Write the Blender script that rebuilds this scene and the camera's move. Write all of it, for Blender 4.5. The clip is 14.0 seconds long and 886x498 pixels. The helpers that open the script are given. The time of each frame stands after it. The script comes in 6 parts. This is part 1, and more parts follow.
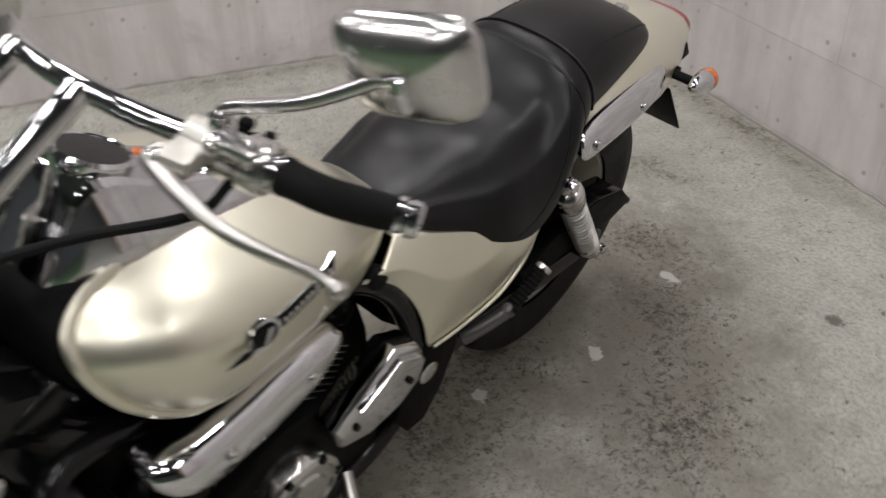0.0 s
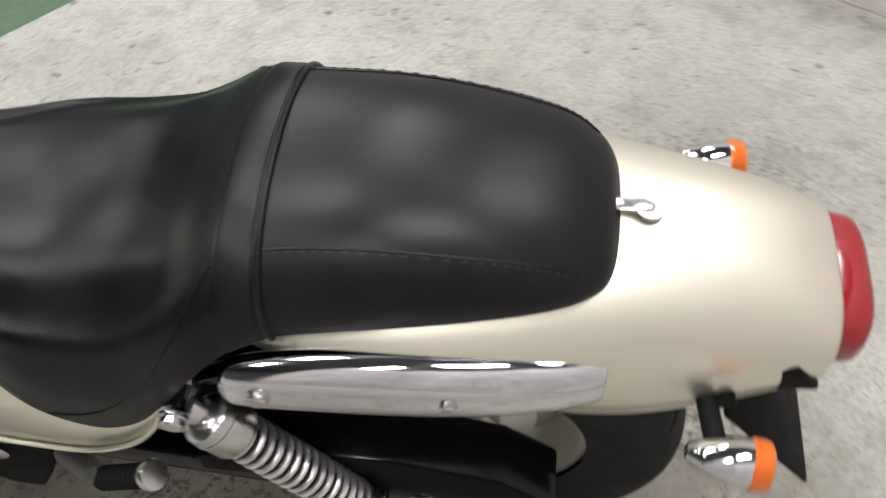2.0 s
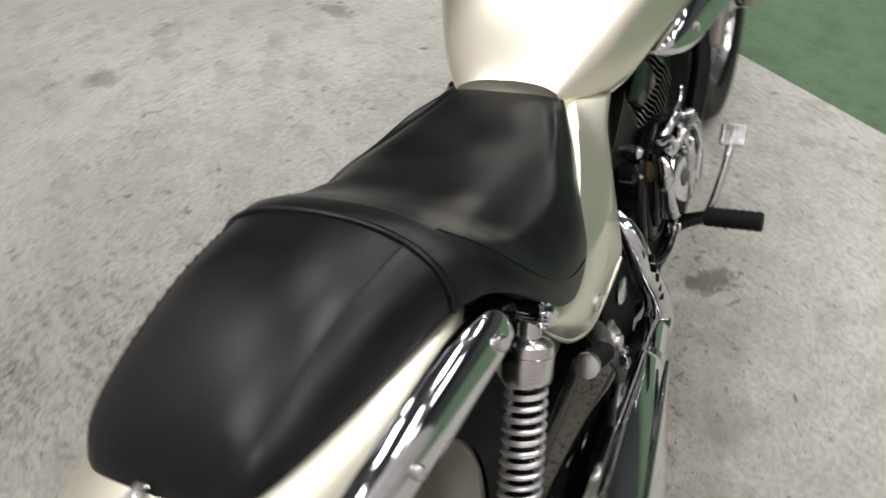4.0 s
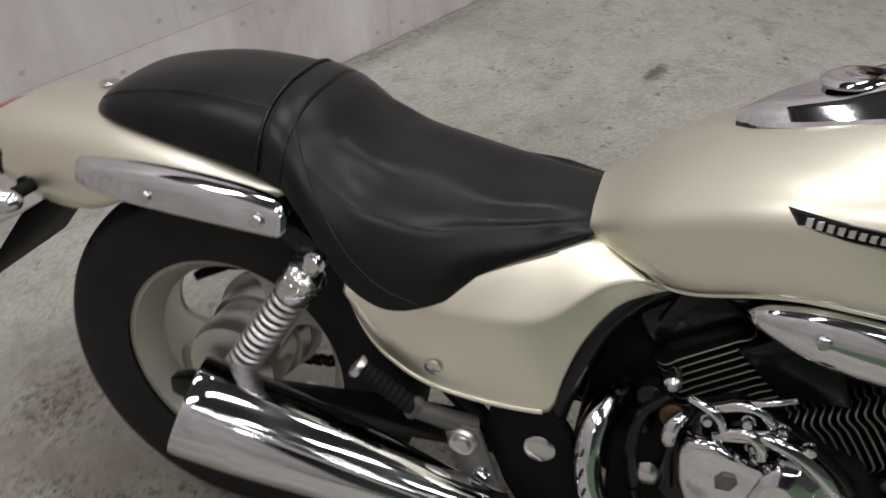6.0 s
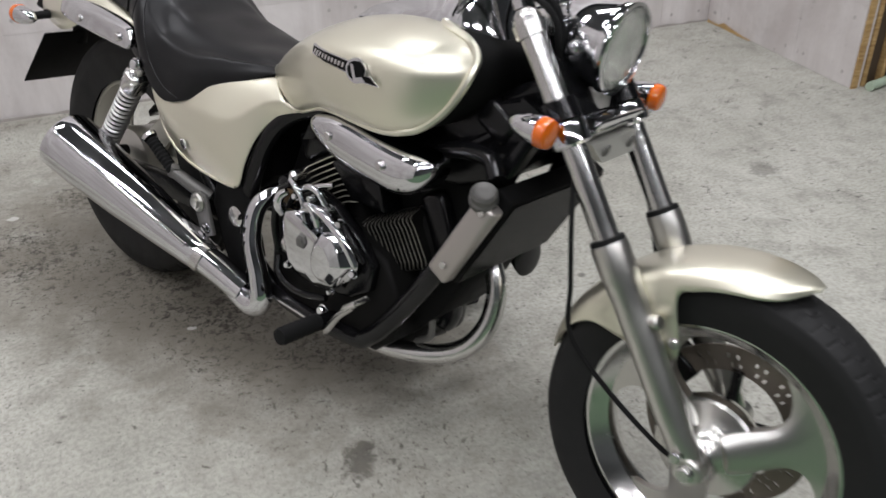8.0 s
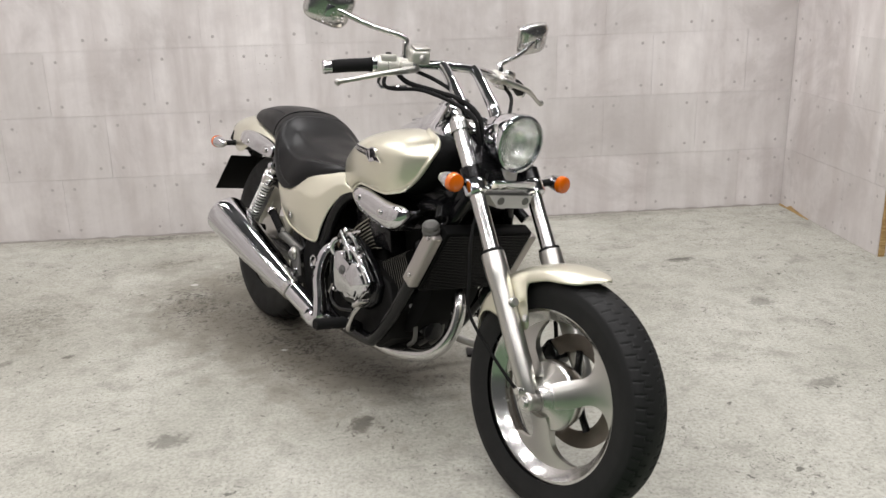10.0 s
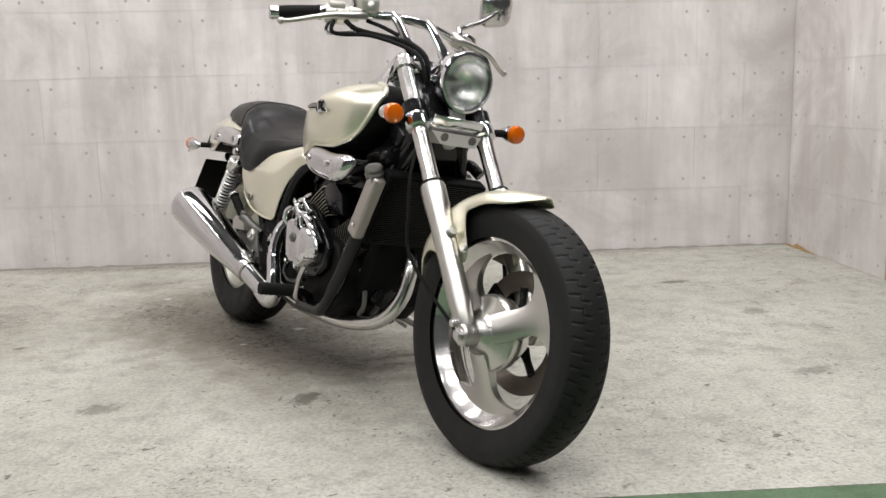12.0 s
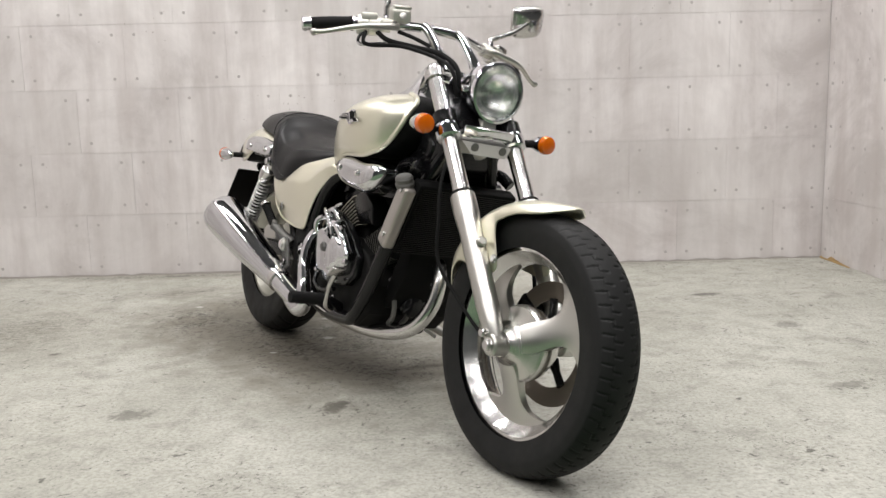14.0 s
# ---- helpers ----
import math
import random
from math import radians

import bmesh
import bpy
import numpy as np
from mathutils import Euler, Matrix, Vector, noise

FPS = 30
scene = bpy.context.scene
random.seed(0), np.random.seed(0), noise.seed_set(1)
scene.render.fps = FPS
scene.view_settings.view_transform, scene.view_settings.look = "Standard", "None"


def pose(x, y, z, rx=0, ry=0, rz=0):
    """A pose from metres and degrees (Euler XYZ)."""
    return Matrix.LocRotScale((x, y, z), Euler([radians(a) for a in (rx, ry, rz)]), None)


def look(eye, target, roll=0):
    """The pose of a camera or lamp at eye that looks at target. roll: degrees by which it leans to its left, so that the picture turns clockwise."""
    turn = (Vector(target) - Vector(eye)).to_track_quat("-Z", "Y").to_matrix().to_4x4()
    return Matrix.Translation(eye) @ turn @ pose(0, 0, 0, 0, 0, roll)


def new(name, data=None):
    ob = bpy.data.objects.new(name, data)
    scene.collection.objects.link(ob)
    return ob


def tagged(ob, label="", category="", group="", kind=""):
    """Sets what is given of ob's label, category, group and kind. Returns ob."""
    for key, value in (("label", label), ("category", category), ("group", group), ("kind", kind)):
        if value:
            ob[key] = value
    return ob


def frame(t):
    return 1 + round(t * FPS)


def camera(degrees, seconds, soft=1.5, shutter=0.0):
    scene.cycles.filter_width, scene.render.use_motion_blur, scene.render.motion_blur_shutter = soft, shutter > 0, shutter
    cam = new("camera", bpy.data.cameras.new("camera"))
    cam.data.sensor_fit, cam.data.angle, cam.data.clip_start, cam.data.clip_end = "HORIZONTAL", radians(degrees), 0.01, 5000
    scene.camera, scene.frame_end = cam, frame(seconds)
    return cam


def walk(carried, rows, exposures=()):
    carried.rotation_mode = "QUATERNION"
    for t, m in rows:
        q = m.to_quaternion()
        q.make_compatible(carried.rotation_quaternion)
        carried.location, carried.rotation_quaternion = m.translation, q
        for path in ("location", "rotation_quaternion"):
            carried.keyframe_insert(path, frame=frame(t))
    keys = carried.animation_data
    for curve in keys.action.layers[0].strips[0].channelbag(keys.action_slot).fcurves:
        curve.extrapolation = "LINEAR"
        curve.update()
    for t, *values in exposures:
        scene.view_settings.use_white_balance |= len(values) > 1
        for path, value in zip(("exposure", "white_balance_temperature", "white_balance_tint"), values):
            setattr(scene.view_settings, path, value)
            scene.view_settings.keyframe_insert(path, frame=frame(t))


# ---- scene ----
cam = camera(53.6, 14.0, soft=1.5, shutter=0.4)
# seconds, eye, target, roll
PATH = [
    (0, (1.562, -0.729, 1.331), (0.774, -0.457, 0.778), -1.94),
    (0.2, (1.531, -0.560, 1.331), (0.740, -0.355, 0.754), -1.43),
    (0.5, (1.434, -0.35, 1.326), (0.63, -0.226, 0.743), -0.34),
    (0.7, (1.322, -0.247, 1.298), (0.521, -0.143, 0.708), 0.99),
    (1, (1.18, -0.038, 1.328), (0.408, -0.05, 0.693), -0.07),
    (1.2, (1.069, 0.091, 1.312), (0.319, -0.022, 0.66), -0.18),
    (1.5, (0.928, 0.24, 1.326), (0.237, 0.014, 0.64), 1.52),
    (2, (0.618, 0.358, 1.284), (0.048, -0.027, 0.558), 2.85),
    (2.5, (0.333, 0.442, 1.257), (0.052, -0.133, 0.489), -0.79),
    (2.7, (0.235, 0.437, 1.276), (0.061, -0.169, 0.499), -0.94),
    (3, (0.098, 0.371, 1.263), (0.096, -0.265, 0.491), 0.83),
    (3.2, (0.01, 0.317, 1.273), (0.137, -0.305, 0.5), -0.65),
    (3.5, (-0.159, 0.268, 1.305), (0.205, -0.298, 0.566), -7.52),
    (4, (-0.399, 0.144, 1.392), (0.196, -0.224, 0.678), -4.63),
    (4.2, (-0.465, 0.051, 1.364), (0.186, -0.241, 0.663), -3.04),
    (6.3, (-0.337, -1.179, 1.368), (0.109, -0.545, 0.736), -2.41),
    (6.5, (-0.245, -1.256, 1.335), (0.171, -0.609, 0.696), -0.58),
    (7, (-0.037, -1.5, 1.308), (0.282, -0.783, 0.688), 0.61),
    (7.5, (0.059, -1.852, 1.32), (0.307, -1.067, 0.753), -1.56),
    (8, (0.059, -2.234, 1.313), (0.35, -1.438, 0.782), -0.97),
    (8.4, (0.079, -2.551, 1.327), (0.307, -1.692, 0.868), 0.3),
    (8.5, (0.09, -2.625, 1.333), (0.303, -1.76, 0.878), 0.42),
    (8.7, (0.116, -2.76, 1.342), (0.309, -1.873, 0.921), 0.91),
    (10.8, (0.576, -3.378, 1.069), (0.563, -2.406, 0.833), -1.87),
    (11, (0.611, -3.367, 0.956), (0.573, -2.388, 0.753), -1.25),
    (11.5, (0.596, -3.32, 0.834), (0.618, -2.332, 0.685), -1.73),
    (12, (0.597, -3.296, 0.806), (0.651, -2.312, 0.637), -1.4),
    (12.5, (0.605, -3.3, 0.807), (0.639, -2.313, 0.65), -1.27),
    (13, (0.595, -3.296, 0.805), (0.633, -2.309, 0.652), -1.3),
    (13.5, (0.598, -3.301, 0.805), (0.612, -2.314, 0.644), -1.39),
    (14, (0.596, -3.299, 0.804), (0.617, -2.311, 0.648), -1.31),
]
walk(cam, [(t, look(e, a, r)) for t, e, a, r in PATH], exposures=[(0.0, -0.65, 6550, 10), (0.6, -0.5, 6550, 10), (1.0, -0.2, 6550, 10), (2.0, -0.02, 6400, 10), (2.5, -0.64, 6280, 10), (3.0, -0.62, 6350, 10), (3.5, -0.25, 6450, 10), (4.2, -0.25, 6440, 10), (6.3, -0.88, 6480, 11), (7.1, -0.98, 6310, 10), (7.5, -0.72, 6220, 10), (8.0, -0.40, 6250, 10), (8.5, -0.20, 6480, 11), (11.0, -0.12, 6580, 8), (14.0, -0.08, 6600, 8)])

# ---- light: a hall lit by rows of fluorescent battens ----
world = bpy.data.worlds.new("hall_air")
scene.world = world
world.use_nodes = True
world.node_tree.nodes["Background"].inputs[0].default_value = (0.95, 0.98, 1.0, 1)
world.node_tree.nodes["Background"].inputs[1].default_value = 0.03
CEIL, WALL_H = 4.1, 3.15
TUBES = [(x, y) for y in (-5.0, -3.2, -1.3, 0.6) for x in (-3.7, -1.5, 0.7, 2.9)]
for x, y in TUBES:
    tube_light = bpy.data.lights.new("tube_light", "AREA")
    tube_light.shape, tube_light.size, tube_light.size_y = "RECTANGLE", 1.2, 0.20
    tube_light.energy, tube_light.color = 45.0, (1.0, 0.973, 0.985)
    new("tube_light", tube_light).matrix_world = pose(x, y, CEIL - 0.12)


# ---- materials ----
def material(name, base, rough=0.5, metal=0.0, coat=0.0, trans=0.0, spec=0.5):
    m = bpy.data.materials.new(name)
    m.use_nodes = True
    b = m.node_tree.nodes["Principled BSDF"]
    b.inputs["Base Color"].default_value = (*base, 1)
    b.inputs["Roughness"].default_value = rough
    b.inputs["Metallic"].default_value = metal
    b.inputs["Coat Weight"].default_value = coat
    b.inputs["Coat Roughness"].default_value = 0.04
    b.inputs["Transmission Weight"].default_value = trans
    b.inputs["Specular IOR Level"].default_value = spec
    return m


def nod(m, kind, **values):
    n = m.node_tree.nodes.new(kind)
    for k, v in values.items():
        n.inputs[k].default_value = v
    return n


def wire(m, a, b):
    m.node_tree.links.new(a, b)


def ramp(m, source, stops):
    r = m.node_tree.nodes.new("ShaderNodeValToRGB")
    e = r.color_ramp.elements
    while len(e) < len(stops):
        e.new(0.5)
    for el, (p, c) in zip(e, stops):
        el.position = p
        el.color = (*c, 1) if len(c) == 3 else c
    wire(m, source, r.inputs[0])
    return r.outputs[0]


def coords(m, scale=(1, 1, 1), which="Object"):
    tc = m.node_tree.nodes.new("ShaderNodeTexCoord")
    mp = m.node_tree.nodes.new("ShaderNodeMapping")
    mp.inputs["Scale"].default_value = scale
    wire(m, tc.outputs[which], mp.inputs[0])
    return mp.outputs[0]


def grain(m, size=400.0, depth=0.1, distance=0.001, rough=None, worn=6.0, detail=4.0, which="Object"):
    """Fine relief, and a slow change of gloss between the two given values."""
    b = m.node_tree.nodes["Principled BSDF"]
    co = coords(m, which=which)
    n = nod(m, "ShaderNodeTexNoise", Scale=size, Detail=detail)
    wire(m, co, n.inputs["Vector"])
    bump = nod(m, "ShaderNodeBump", Strength=depth, Distance=distance)
    wire(m, n.outputs["Fac"], bump.inputs["Height"])
    wire(m, bump.outputs[0], b.inputs["Normal"])
    if rough:
        w = nod(m, "ShaderNodeTexNoise", Scale=worn, Detail=6.0, Roughness=0.65)
        wire(m, co, w.inputs["Vector"])
        mr = nod(m, "ShaderNodeMapRange", **{"From Min": 0.3, "From Max": 0.7, "To Min": rough[0], "To Max": rough[1]})
        wire(m, w.outputs["Fac"], mr.inputs[0])
        wire(m, mr.outputs[0], b.inputs["Roughness"])
    return m


def mix(m, fac, a, b, mode="MIX"):
    n = m.node_tree.nodes.new("ShaderNodeMix")
    n.data_type, n.blend_type = "RGBA", mode
    for s, v in ((n.inputs[0], fac), (n.inputs[6], a), (n.inputs[7], b)):
        if isinstance(v, bpy.types.NodeSocket):
            wire(m, v, s)
        elif isinstance(v, tuple):
            s.default_value = (*v, 1)
        else:
            s.default_value = v
    return n.outputs[2]


def math_node(m, op, a, b=None):
    n = m.node_tree.nodes.new("ShaderNodeMath")
    n.operation = op
    for s, v in zip(n.inputs, (a, b)):
        if v is None:
            continue
        if isinstance(v, bpy.types.NodeSocket):
            wire(m, v, s)
        else:
            s.default_value = v
    return n.outputs[0]


PAINT = grain(material("pearl_paint", (0.785, 0.76, 0.625), 0.38, 0.93, coat=0.7), 1400, 0.05, 0.0003, (0.36, 0.42), 5)
CHROME = grain(material("chrome", (0.66, 0.66, 0.68), 0.06, 1.0), 40, 0.008, 0.001, (0.04, 0.10), 9)
CHROME_DULL = grain(material("dull_chrome", (0.62, 0.61, 0.60), 0.2, 1.0), 90, 0.06, 0.001, (0.13, 0.30), 14)
ALLOY = grain(material("cast_alloy", (0.55, 0.54, 0.51), 0.3, 1.0), 240, 0.08, 0.0006, (0.27, 0.40), 10)
ALLOY_TURNED = material("turned_alloy", (0.60, 0.59, 0.56), 0.26, 1.0)
turned_tangent = nod(ALLOY_TURNED, "ShaderNodeTangent")
turned_tangent.direction_type, turned_tangent.axis = "RADIAL", "Y"
ALLOY_TURNED.node_tree.nodes["Principled BSDF"].inputs["Anisotropic"].default_value = 0.75
wire(ALLOY_TURNED, turned_tangent.outputs[0], ALLOY_TURNED.node_tree.nodes["Principled BSDF"].inputs["Tangent"])
ALLOY_PAINT = grain(material("silver_painted_alloy", (0.56, 0.55, 0.50), 0.38, 0.6), 300, 0.06, 0.0006, (0.32, 0.46), 9)
WHEEL_PAINT = grain(material("dull_silver_wheel_paint", (0.40, 0.39, 0.34), 0.42, 0.5), 300, 0.06, 0.0006, (0.36, 0.5), 9)
LEATHER = material("black_leather", (0.008, 0.008, 0.008), 0.36, spec=0.25)
for m in [LEATHER]:
    b = m.node_tree.nodes["Principled BSDF"]
    co = coords(m)
    pores = nod(m, "ShaderNodeTexVoronoi", Scale=520.0)
    folds = nod(m, "ShaderNodeTexNoise", Scale=26.0, Detail=6.0, Roughness=0.6, Distortion=0.5)
    slow = nod(m, "ShaderNodeTexNoise", Scale=13.0, Detail=5.0, Roughness=0.6)
    for n in (pores, slow):
        wire(m, co, n.inputs["Vector"])
    wire(m, coords(m, (0.6, 1.6, 1.0)), folds.inputs["Vector"])
    fine_bump = nod(m, "ShaderNodeBump", Strength=0.16, Distance=0.0006)
    wire(m, pores.outputs["Distance"], fine_bump.inputs["Height"])
    fold_bump = nod(m, "ShaderNodeBump", Strength=0.06, Distance=0.004)
    wire(m, folds.outputs["Fac"], fold_bump.inputs["Height"])
    crease = nod(m, "ShaderNodeTexNoise", Scale=150.0, Detail=4.0, Roughness=0.65, Distortion=0.4)
    wire(m, co, crease.inputs["Vector"])
    crease_bump = nod(m, "ShaderNodeBump", Strength=0.08, Distance=0.0012)
    wire(m, crease.outputs["Fac"], crease_bump.inputs["Height"])
    wire(m, fine_bump.outputs[0], crease_bump.inputs["Normal"])
    wire(m, crease_bump.outputs[0], fold_bump.inputs["Normal"])
    wire(m, fold_bump.outputs[0], b.inputs["Normal"])
    gloss = nod(m, "ShaderNodeMapRange", **{"From Min": 0.3, "From Max": 0.7, "To Min": 0.29, "To Max": 0.39})
    wire(m, slow.outputs["Fac"], gloss.inputs[0])
    wire(m, gloss.outputs[0], b.inputs["Roughness"])
    wire(m, ramp(m, slow.outputs["Fac"], [(0.35, (0.0035, 0.0036, 0.0041)), (0.7, (0.0072, 0.0072, 0.0078))]), b.inputs["Base Color"])
RUBBER = grain(material("tyre_rubber", (0.012, 0.012, 0.012), 0.6, spec=0.22), 260, 0.2, 0.0008, (0.5, 0.72), 12)
SOFT_RUBBER = grain(material("soft_rubber", (0.009, 0.009, 0.009), 0.65, spec=0.10), 500, 0.2, 0.0005, (0.6, 0.78), 12)
BLACK = grain(material("black_enamel", (0.005, 0.005, 0.0055), 0.2, spec=0.30), 120, 0.05, 0.0008, (0.10, 0.28), 15)
BLACK_FLAT = grain(material("black_plastic", (0.006, 0.006, 0.006), 0.55, spec=0.06), 350, 0.1, 0.0006, (0.45, 0.65), 12)
ENGINE = grain(material("dark_engine_paint", (0.008, 0.0078, 0.0075), 0.5, 0.0, spec=0.07), 180, 0.2, 0.001, (0.4, 0.65), 12)
FIN_EDGE = grain(material("machined_fin_edge", (0.46, 0.44, 0.37), 0.4, 0.7), 200, 0.1, 0.0006, (0.3, 0.5), 20)
FIN_DULL = grain(material("dull_grey_fin", (0.19, 0.182, 0.163), 0.45, 0.6), 200, 0.1, 0.0006, (0.4, 0.6), 20)
SHROUD = grain(material("satin_grey_shroud", (0.40, 0.37, 0.345), 0.36, 0.7), 220, 0.08, 0.0008, (0.30, 0.44), 12)
BRACKET = grain(material("dull_grey_bracket", (0.13, 0.127, 0.12), 0.42, 0.5), 160, 0.15, 0.001, (0.32, 0.55), 20)
STEEL = grain(material("spring_steel", (0.74, 0.73, 0.72), 0.3, 0.85), 200, 0.06, 0.0006, (0.26, 0.4), 20)
BRASS = grain(material("dirty_bronze", (0.07, 0.045, 0.02), 0.5, 0.7), 150, 0.2, 0.001, (0.4, 0.7), 20)
AMBER = material("amber_lens", (0.60, 0.115, 0.001), 0.14, coat=0.6)
AMBER.node_tree.nodes["Principled BSDF"].inputs["Subsurface Weight"].default_value = 0.15
AMBER.node_tree.nodes["Principled BSDF"].inputs["Subsurface Radius"].default_value = (0.012, 0.005, 0.002)
RED = material("red_lens", (0.24, 0.004, 0.006), 0.15, coat=0.5)
LENS_GLASS = material("ribbed_lamp_glass", (0.97, 0.985, 0.98), 0.02, trans=1.0)
LENS_GLASS.node_tree.nodes["Principled BSDF"].inputs["IOR"].default_value = 1.35
rib_wave = nod(LENS_GLASS, "ShaderNodeTexWave", Scale=48.0, Distortion=0.0)
rib_wave.bands_direction = "Y"
wire(LENS_GLASS, coords(LENS_GLASS), rib_wave.inputs["Vector"])
rib_bump = nod(LENS_GLASS, "ShaderNodeBump", Strength=0.12, Distance=0.0025)
wire(LENS_GLASS, rib_wave.outputs["Fac"], rib_bump.inputs["Height"])
wire(LENS_GLASS, rib_bump.outputs[0], LENS_GLASS.node_tree.nodes["Principled BSDF"].inputs["Normal"])
MIRROR = material("mirror_glass", (0.9, 0.9, 0.9), 0.01, 1.0)
REFLECTOR = material("lamp_reflector", (0.90, 0.89, 0.89), 0.20, 1.0)
SOOT = grain(material("sooty_steel", (0.17, 0.15, 0.125), 0.5, 0.7), 120, 0.15, 0.001, (0.35, 0.65), 25)
HOLE = material("dark_hollow", (0.008, 0.008, 0.008), 0.9)
THREAD = material("grey_thread", (0.022, 0.022, 0.024), 0.7)
EDGE_PAPER = material("torn_paper", (0.36, 0.335, 0.31), 0.8)
DOT = material("tie_hole_grey", (0.41, 0.385, 0.37), 0.9)
WOOD = grain(material("pale_ply", (0.42, 0.27, 0.11), 0.6), 60, 0.15, 0.001, (0.5, 0.7), 8)
DARK_WOOD = grain(material("dark_board", (0.05, 0.032, 0.018), 0.6), 60, 0.15, 0.001, (0.5, 0.7), 8)
POLE = grain(material("pale_green_enamel", (0.36, 0.44, 0.34), 0.45), 90, 0.1, 0.001, (0.35, 0.6), 12)
WHITE_FIX = material("white_enamel", (0.75, 0.75, 0.73), 0.4)
for m, depth in ((WOOD, 0.3),):
    b = m.node_tree.nodes["Principled BSDF"]
    w = nod(m, "ShaderNodeTexNoise", Scale=14.0, Detail=5.0)
    wire(m, coords(m, (1, 1, 12)), w.inputs["Vector"])
    wire(m, ramp(m, w.outputs["Fac"], [(0.3, (0.26, 0.15, 0.05)), (0.7, (0.52, 0.36, 0.16))]), b.inputs["Base Color"])


def patch_mask(m, sx, sy, rx, ry, turn, ragged, amount, full, none):
    """1 inside an oval patch of the floor, 0 outside it, with a ragged rim."""
    tc = m.node_tree.nodes.new("ShaderNodeTexCoord")
    mp = m.node_tree.nodes.new("ShaderNodeMapping")
    mp.vector_type = "TEXTURE"
    mp.inputs["Location"].default_value = (sx, sy, 0)
    mp.inputs["Rotation"].default_value = (0, 0, radians(turn))
    mp.inputs["Scale"].default_value = (rx, ry, 1)
    wire(m, tc.outputs["Object"], mp.inputs[0])
    le = m.node_tree.nodes.new("ShaderNodeVectorMath")
    le.operation = "LENGTH"
    wire(m, mp.outputs[0], le.inputs[0])
    d = math_node(m, "ADD", le.outputs["Value"], math_node(m, "MULTIPLY", math_node(m, "SUBTRACT", ragged, 0.5), amount))
    mr = nod(m, "ShaderNodeMapRange", **{"From Min": full, "From Max": none, "To Min": 1.0, "To Max": 0.0})
    wire(m, d, mr.inputs[0])
    return mr.outputs[0]


def concrete_floor(name, low, mid, high, stains=(), speck=1.0, grime_and_shade=(), pale=()):
    m = material(name, mid, 0.7, spec=0.35)
    b = m.node_tree.nodes["Principled BSDF"]
    co = coords(m)
    big = nod(m, "ShaderNodeTexNoise", Scale=1.6, Detail=7.0, Roughness=0.6)
    med = nod(m, "ShaderNodeTexNoise", Scale=11.0, Detail=8.0, Roughness=0.72, Distortion=0.15)
    fine = nod(m, "ShaderNodeTexNoise", Scale=85.0, Detail=5.0, Roughness=0.7)
    spk = nod(m, "ShaderNodeTexNoise", Scale=34.0, Detail=6.0, Roughness=0.62, Distortion=0.8)
    blot = nod(m, "ShaderNodeTexNoise", Scale=5.5, Detail=9.0, Roughness=0.75, Distortion=0.2)
    for n in (big, med, fine, spk, blot):
        wire(m, co, n.inputs["Vector"])
    c = ramp(m, big.outputs["Fac"], [(0.3, mid), (0.68, high)])
    c = mix(m, ramp(m, med.outputs["Fac"], [(0.45, (0.0, 0.0, 0.0)), (0.68, (0.55, 0.55, 0.55))]), c, tuple(v * 0.80 for v in mid))
    c = mix(m, ramp(m, fine.outputs["Fac"], [(0.32, (0.52, 0.52, 0.52)), (0.58, (0.0, 0.0, 0.0))]), c, low)
    dirt = ramp(m, blot.outputs["Fac"], [(0.54, (0, 0, 0)), (0.74, (0.5, 0.5, 0.5))])
    c = mix(m, dirt, c, low)
    # scuffs come in patches
    patch = nod(m, "ShaderNodeTexNoise", Scale=2.6, Detail=3.0)
    wire(m, co, patch.inputs["Vector"])
    where = math_node(m, "MULTIPLY", math_node(m, "SUBTRACT", patch.outputs["Fac"], 0.5), 0.22)
    marks = ramp(m, math_node(m, "ADD", spk.outputs["Fac"], where), [(0.625, (0, 0, 0)), (0.69, (0.8 * speck,) * 3)])
    c = mix(m, marks, c, tuple(v * 0.45 for v in low))
    grit = nod(m, "ShaderNodeTexNoise", Scale=120.0, Detail=2.0, Roughness=0.5)
    wire(m, co, grit.inputs["Vector"])
    c = mix(m, ramp(m, math_node(m, "ADD", grit.outputs["Fac"], where), [(0.65, (0, 0, 0)), (0.70, (0.6 * speck,) * 3)]), c, tuple(v * 0.5 for v in low))
    chips = nod(m, "ShaderNodeTexVoronoi", Scale=4.0, Randomness=1.0)
    wire(m, co, chips.inputs["Vector"])
    c = mix(m, ramp(m, chips.outputs["Distance"], [(0.03, (0.6, 0.6, 0.6)), (0.055, (0, 0, 0))]), c, tuple(v * 0.3 for v in low))
    tc = m.node_tree.nodes.new("ShaderNodeTexCoord")
    for (sx, sy, rx, ry, turn, strength) in stains:
        mp = m.node_tree.nodes.new("ShaderNodeMapping")
        mp.vector_type = "TEXTURE"
        mp.inputs["Location"].default_value = (sx, sy, 0)
        mp.inputs["Rotation"].default_value = (0, 0, radians(turn))
        mp.inputs["Scale"].default_value = (rx, ry, 1)
        wire(m, tc.outputs["Object"], mp.inputs[0])
        le = m.node_tree.nodes.new("ShaderNodeVectorMath")
        le.operation = "LENGTH"
        wire(m, mp.outputs[0], le.inputs[0])
        d = math_node(m, "ADD", le.outputs["Value"], math_node(m, "MULTIPLY", math_node(m, "SUBTRACT", spk.outputs["Fac"], 0.5), 2.6))
        k = ramp(m, d, [(0.55, (strength,) * 3), (1.0, (0, 0, 0))])
        c = mix(m, k, c, tuple(v * 0.55 for v in low))
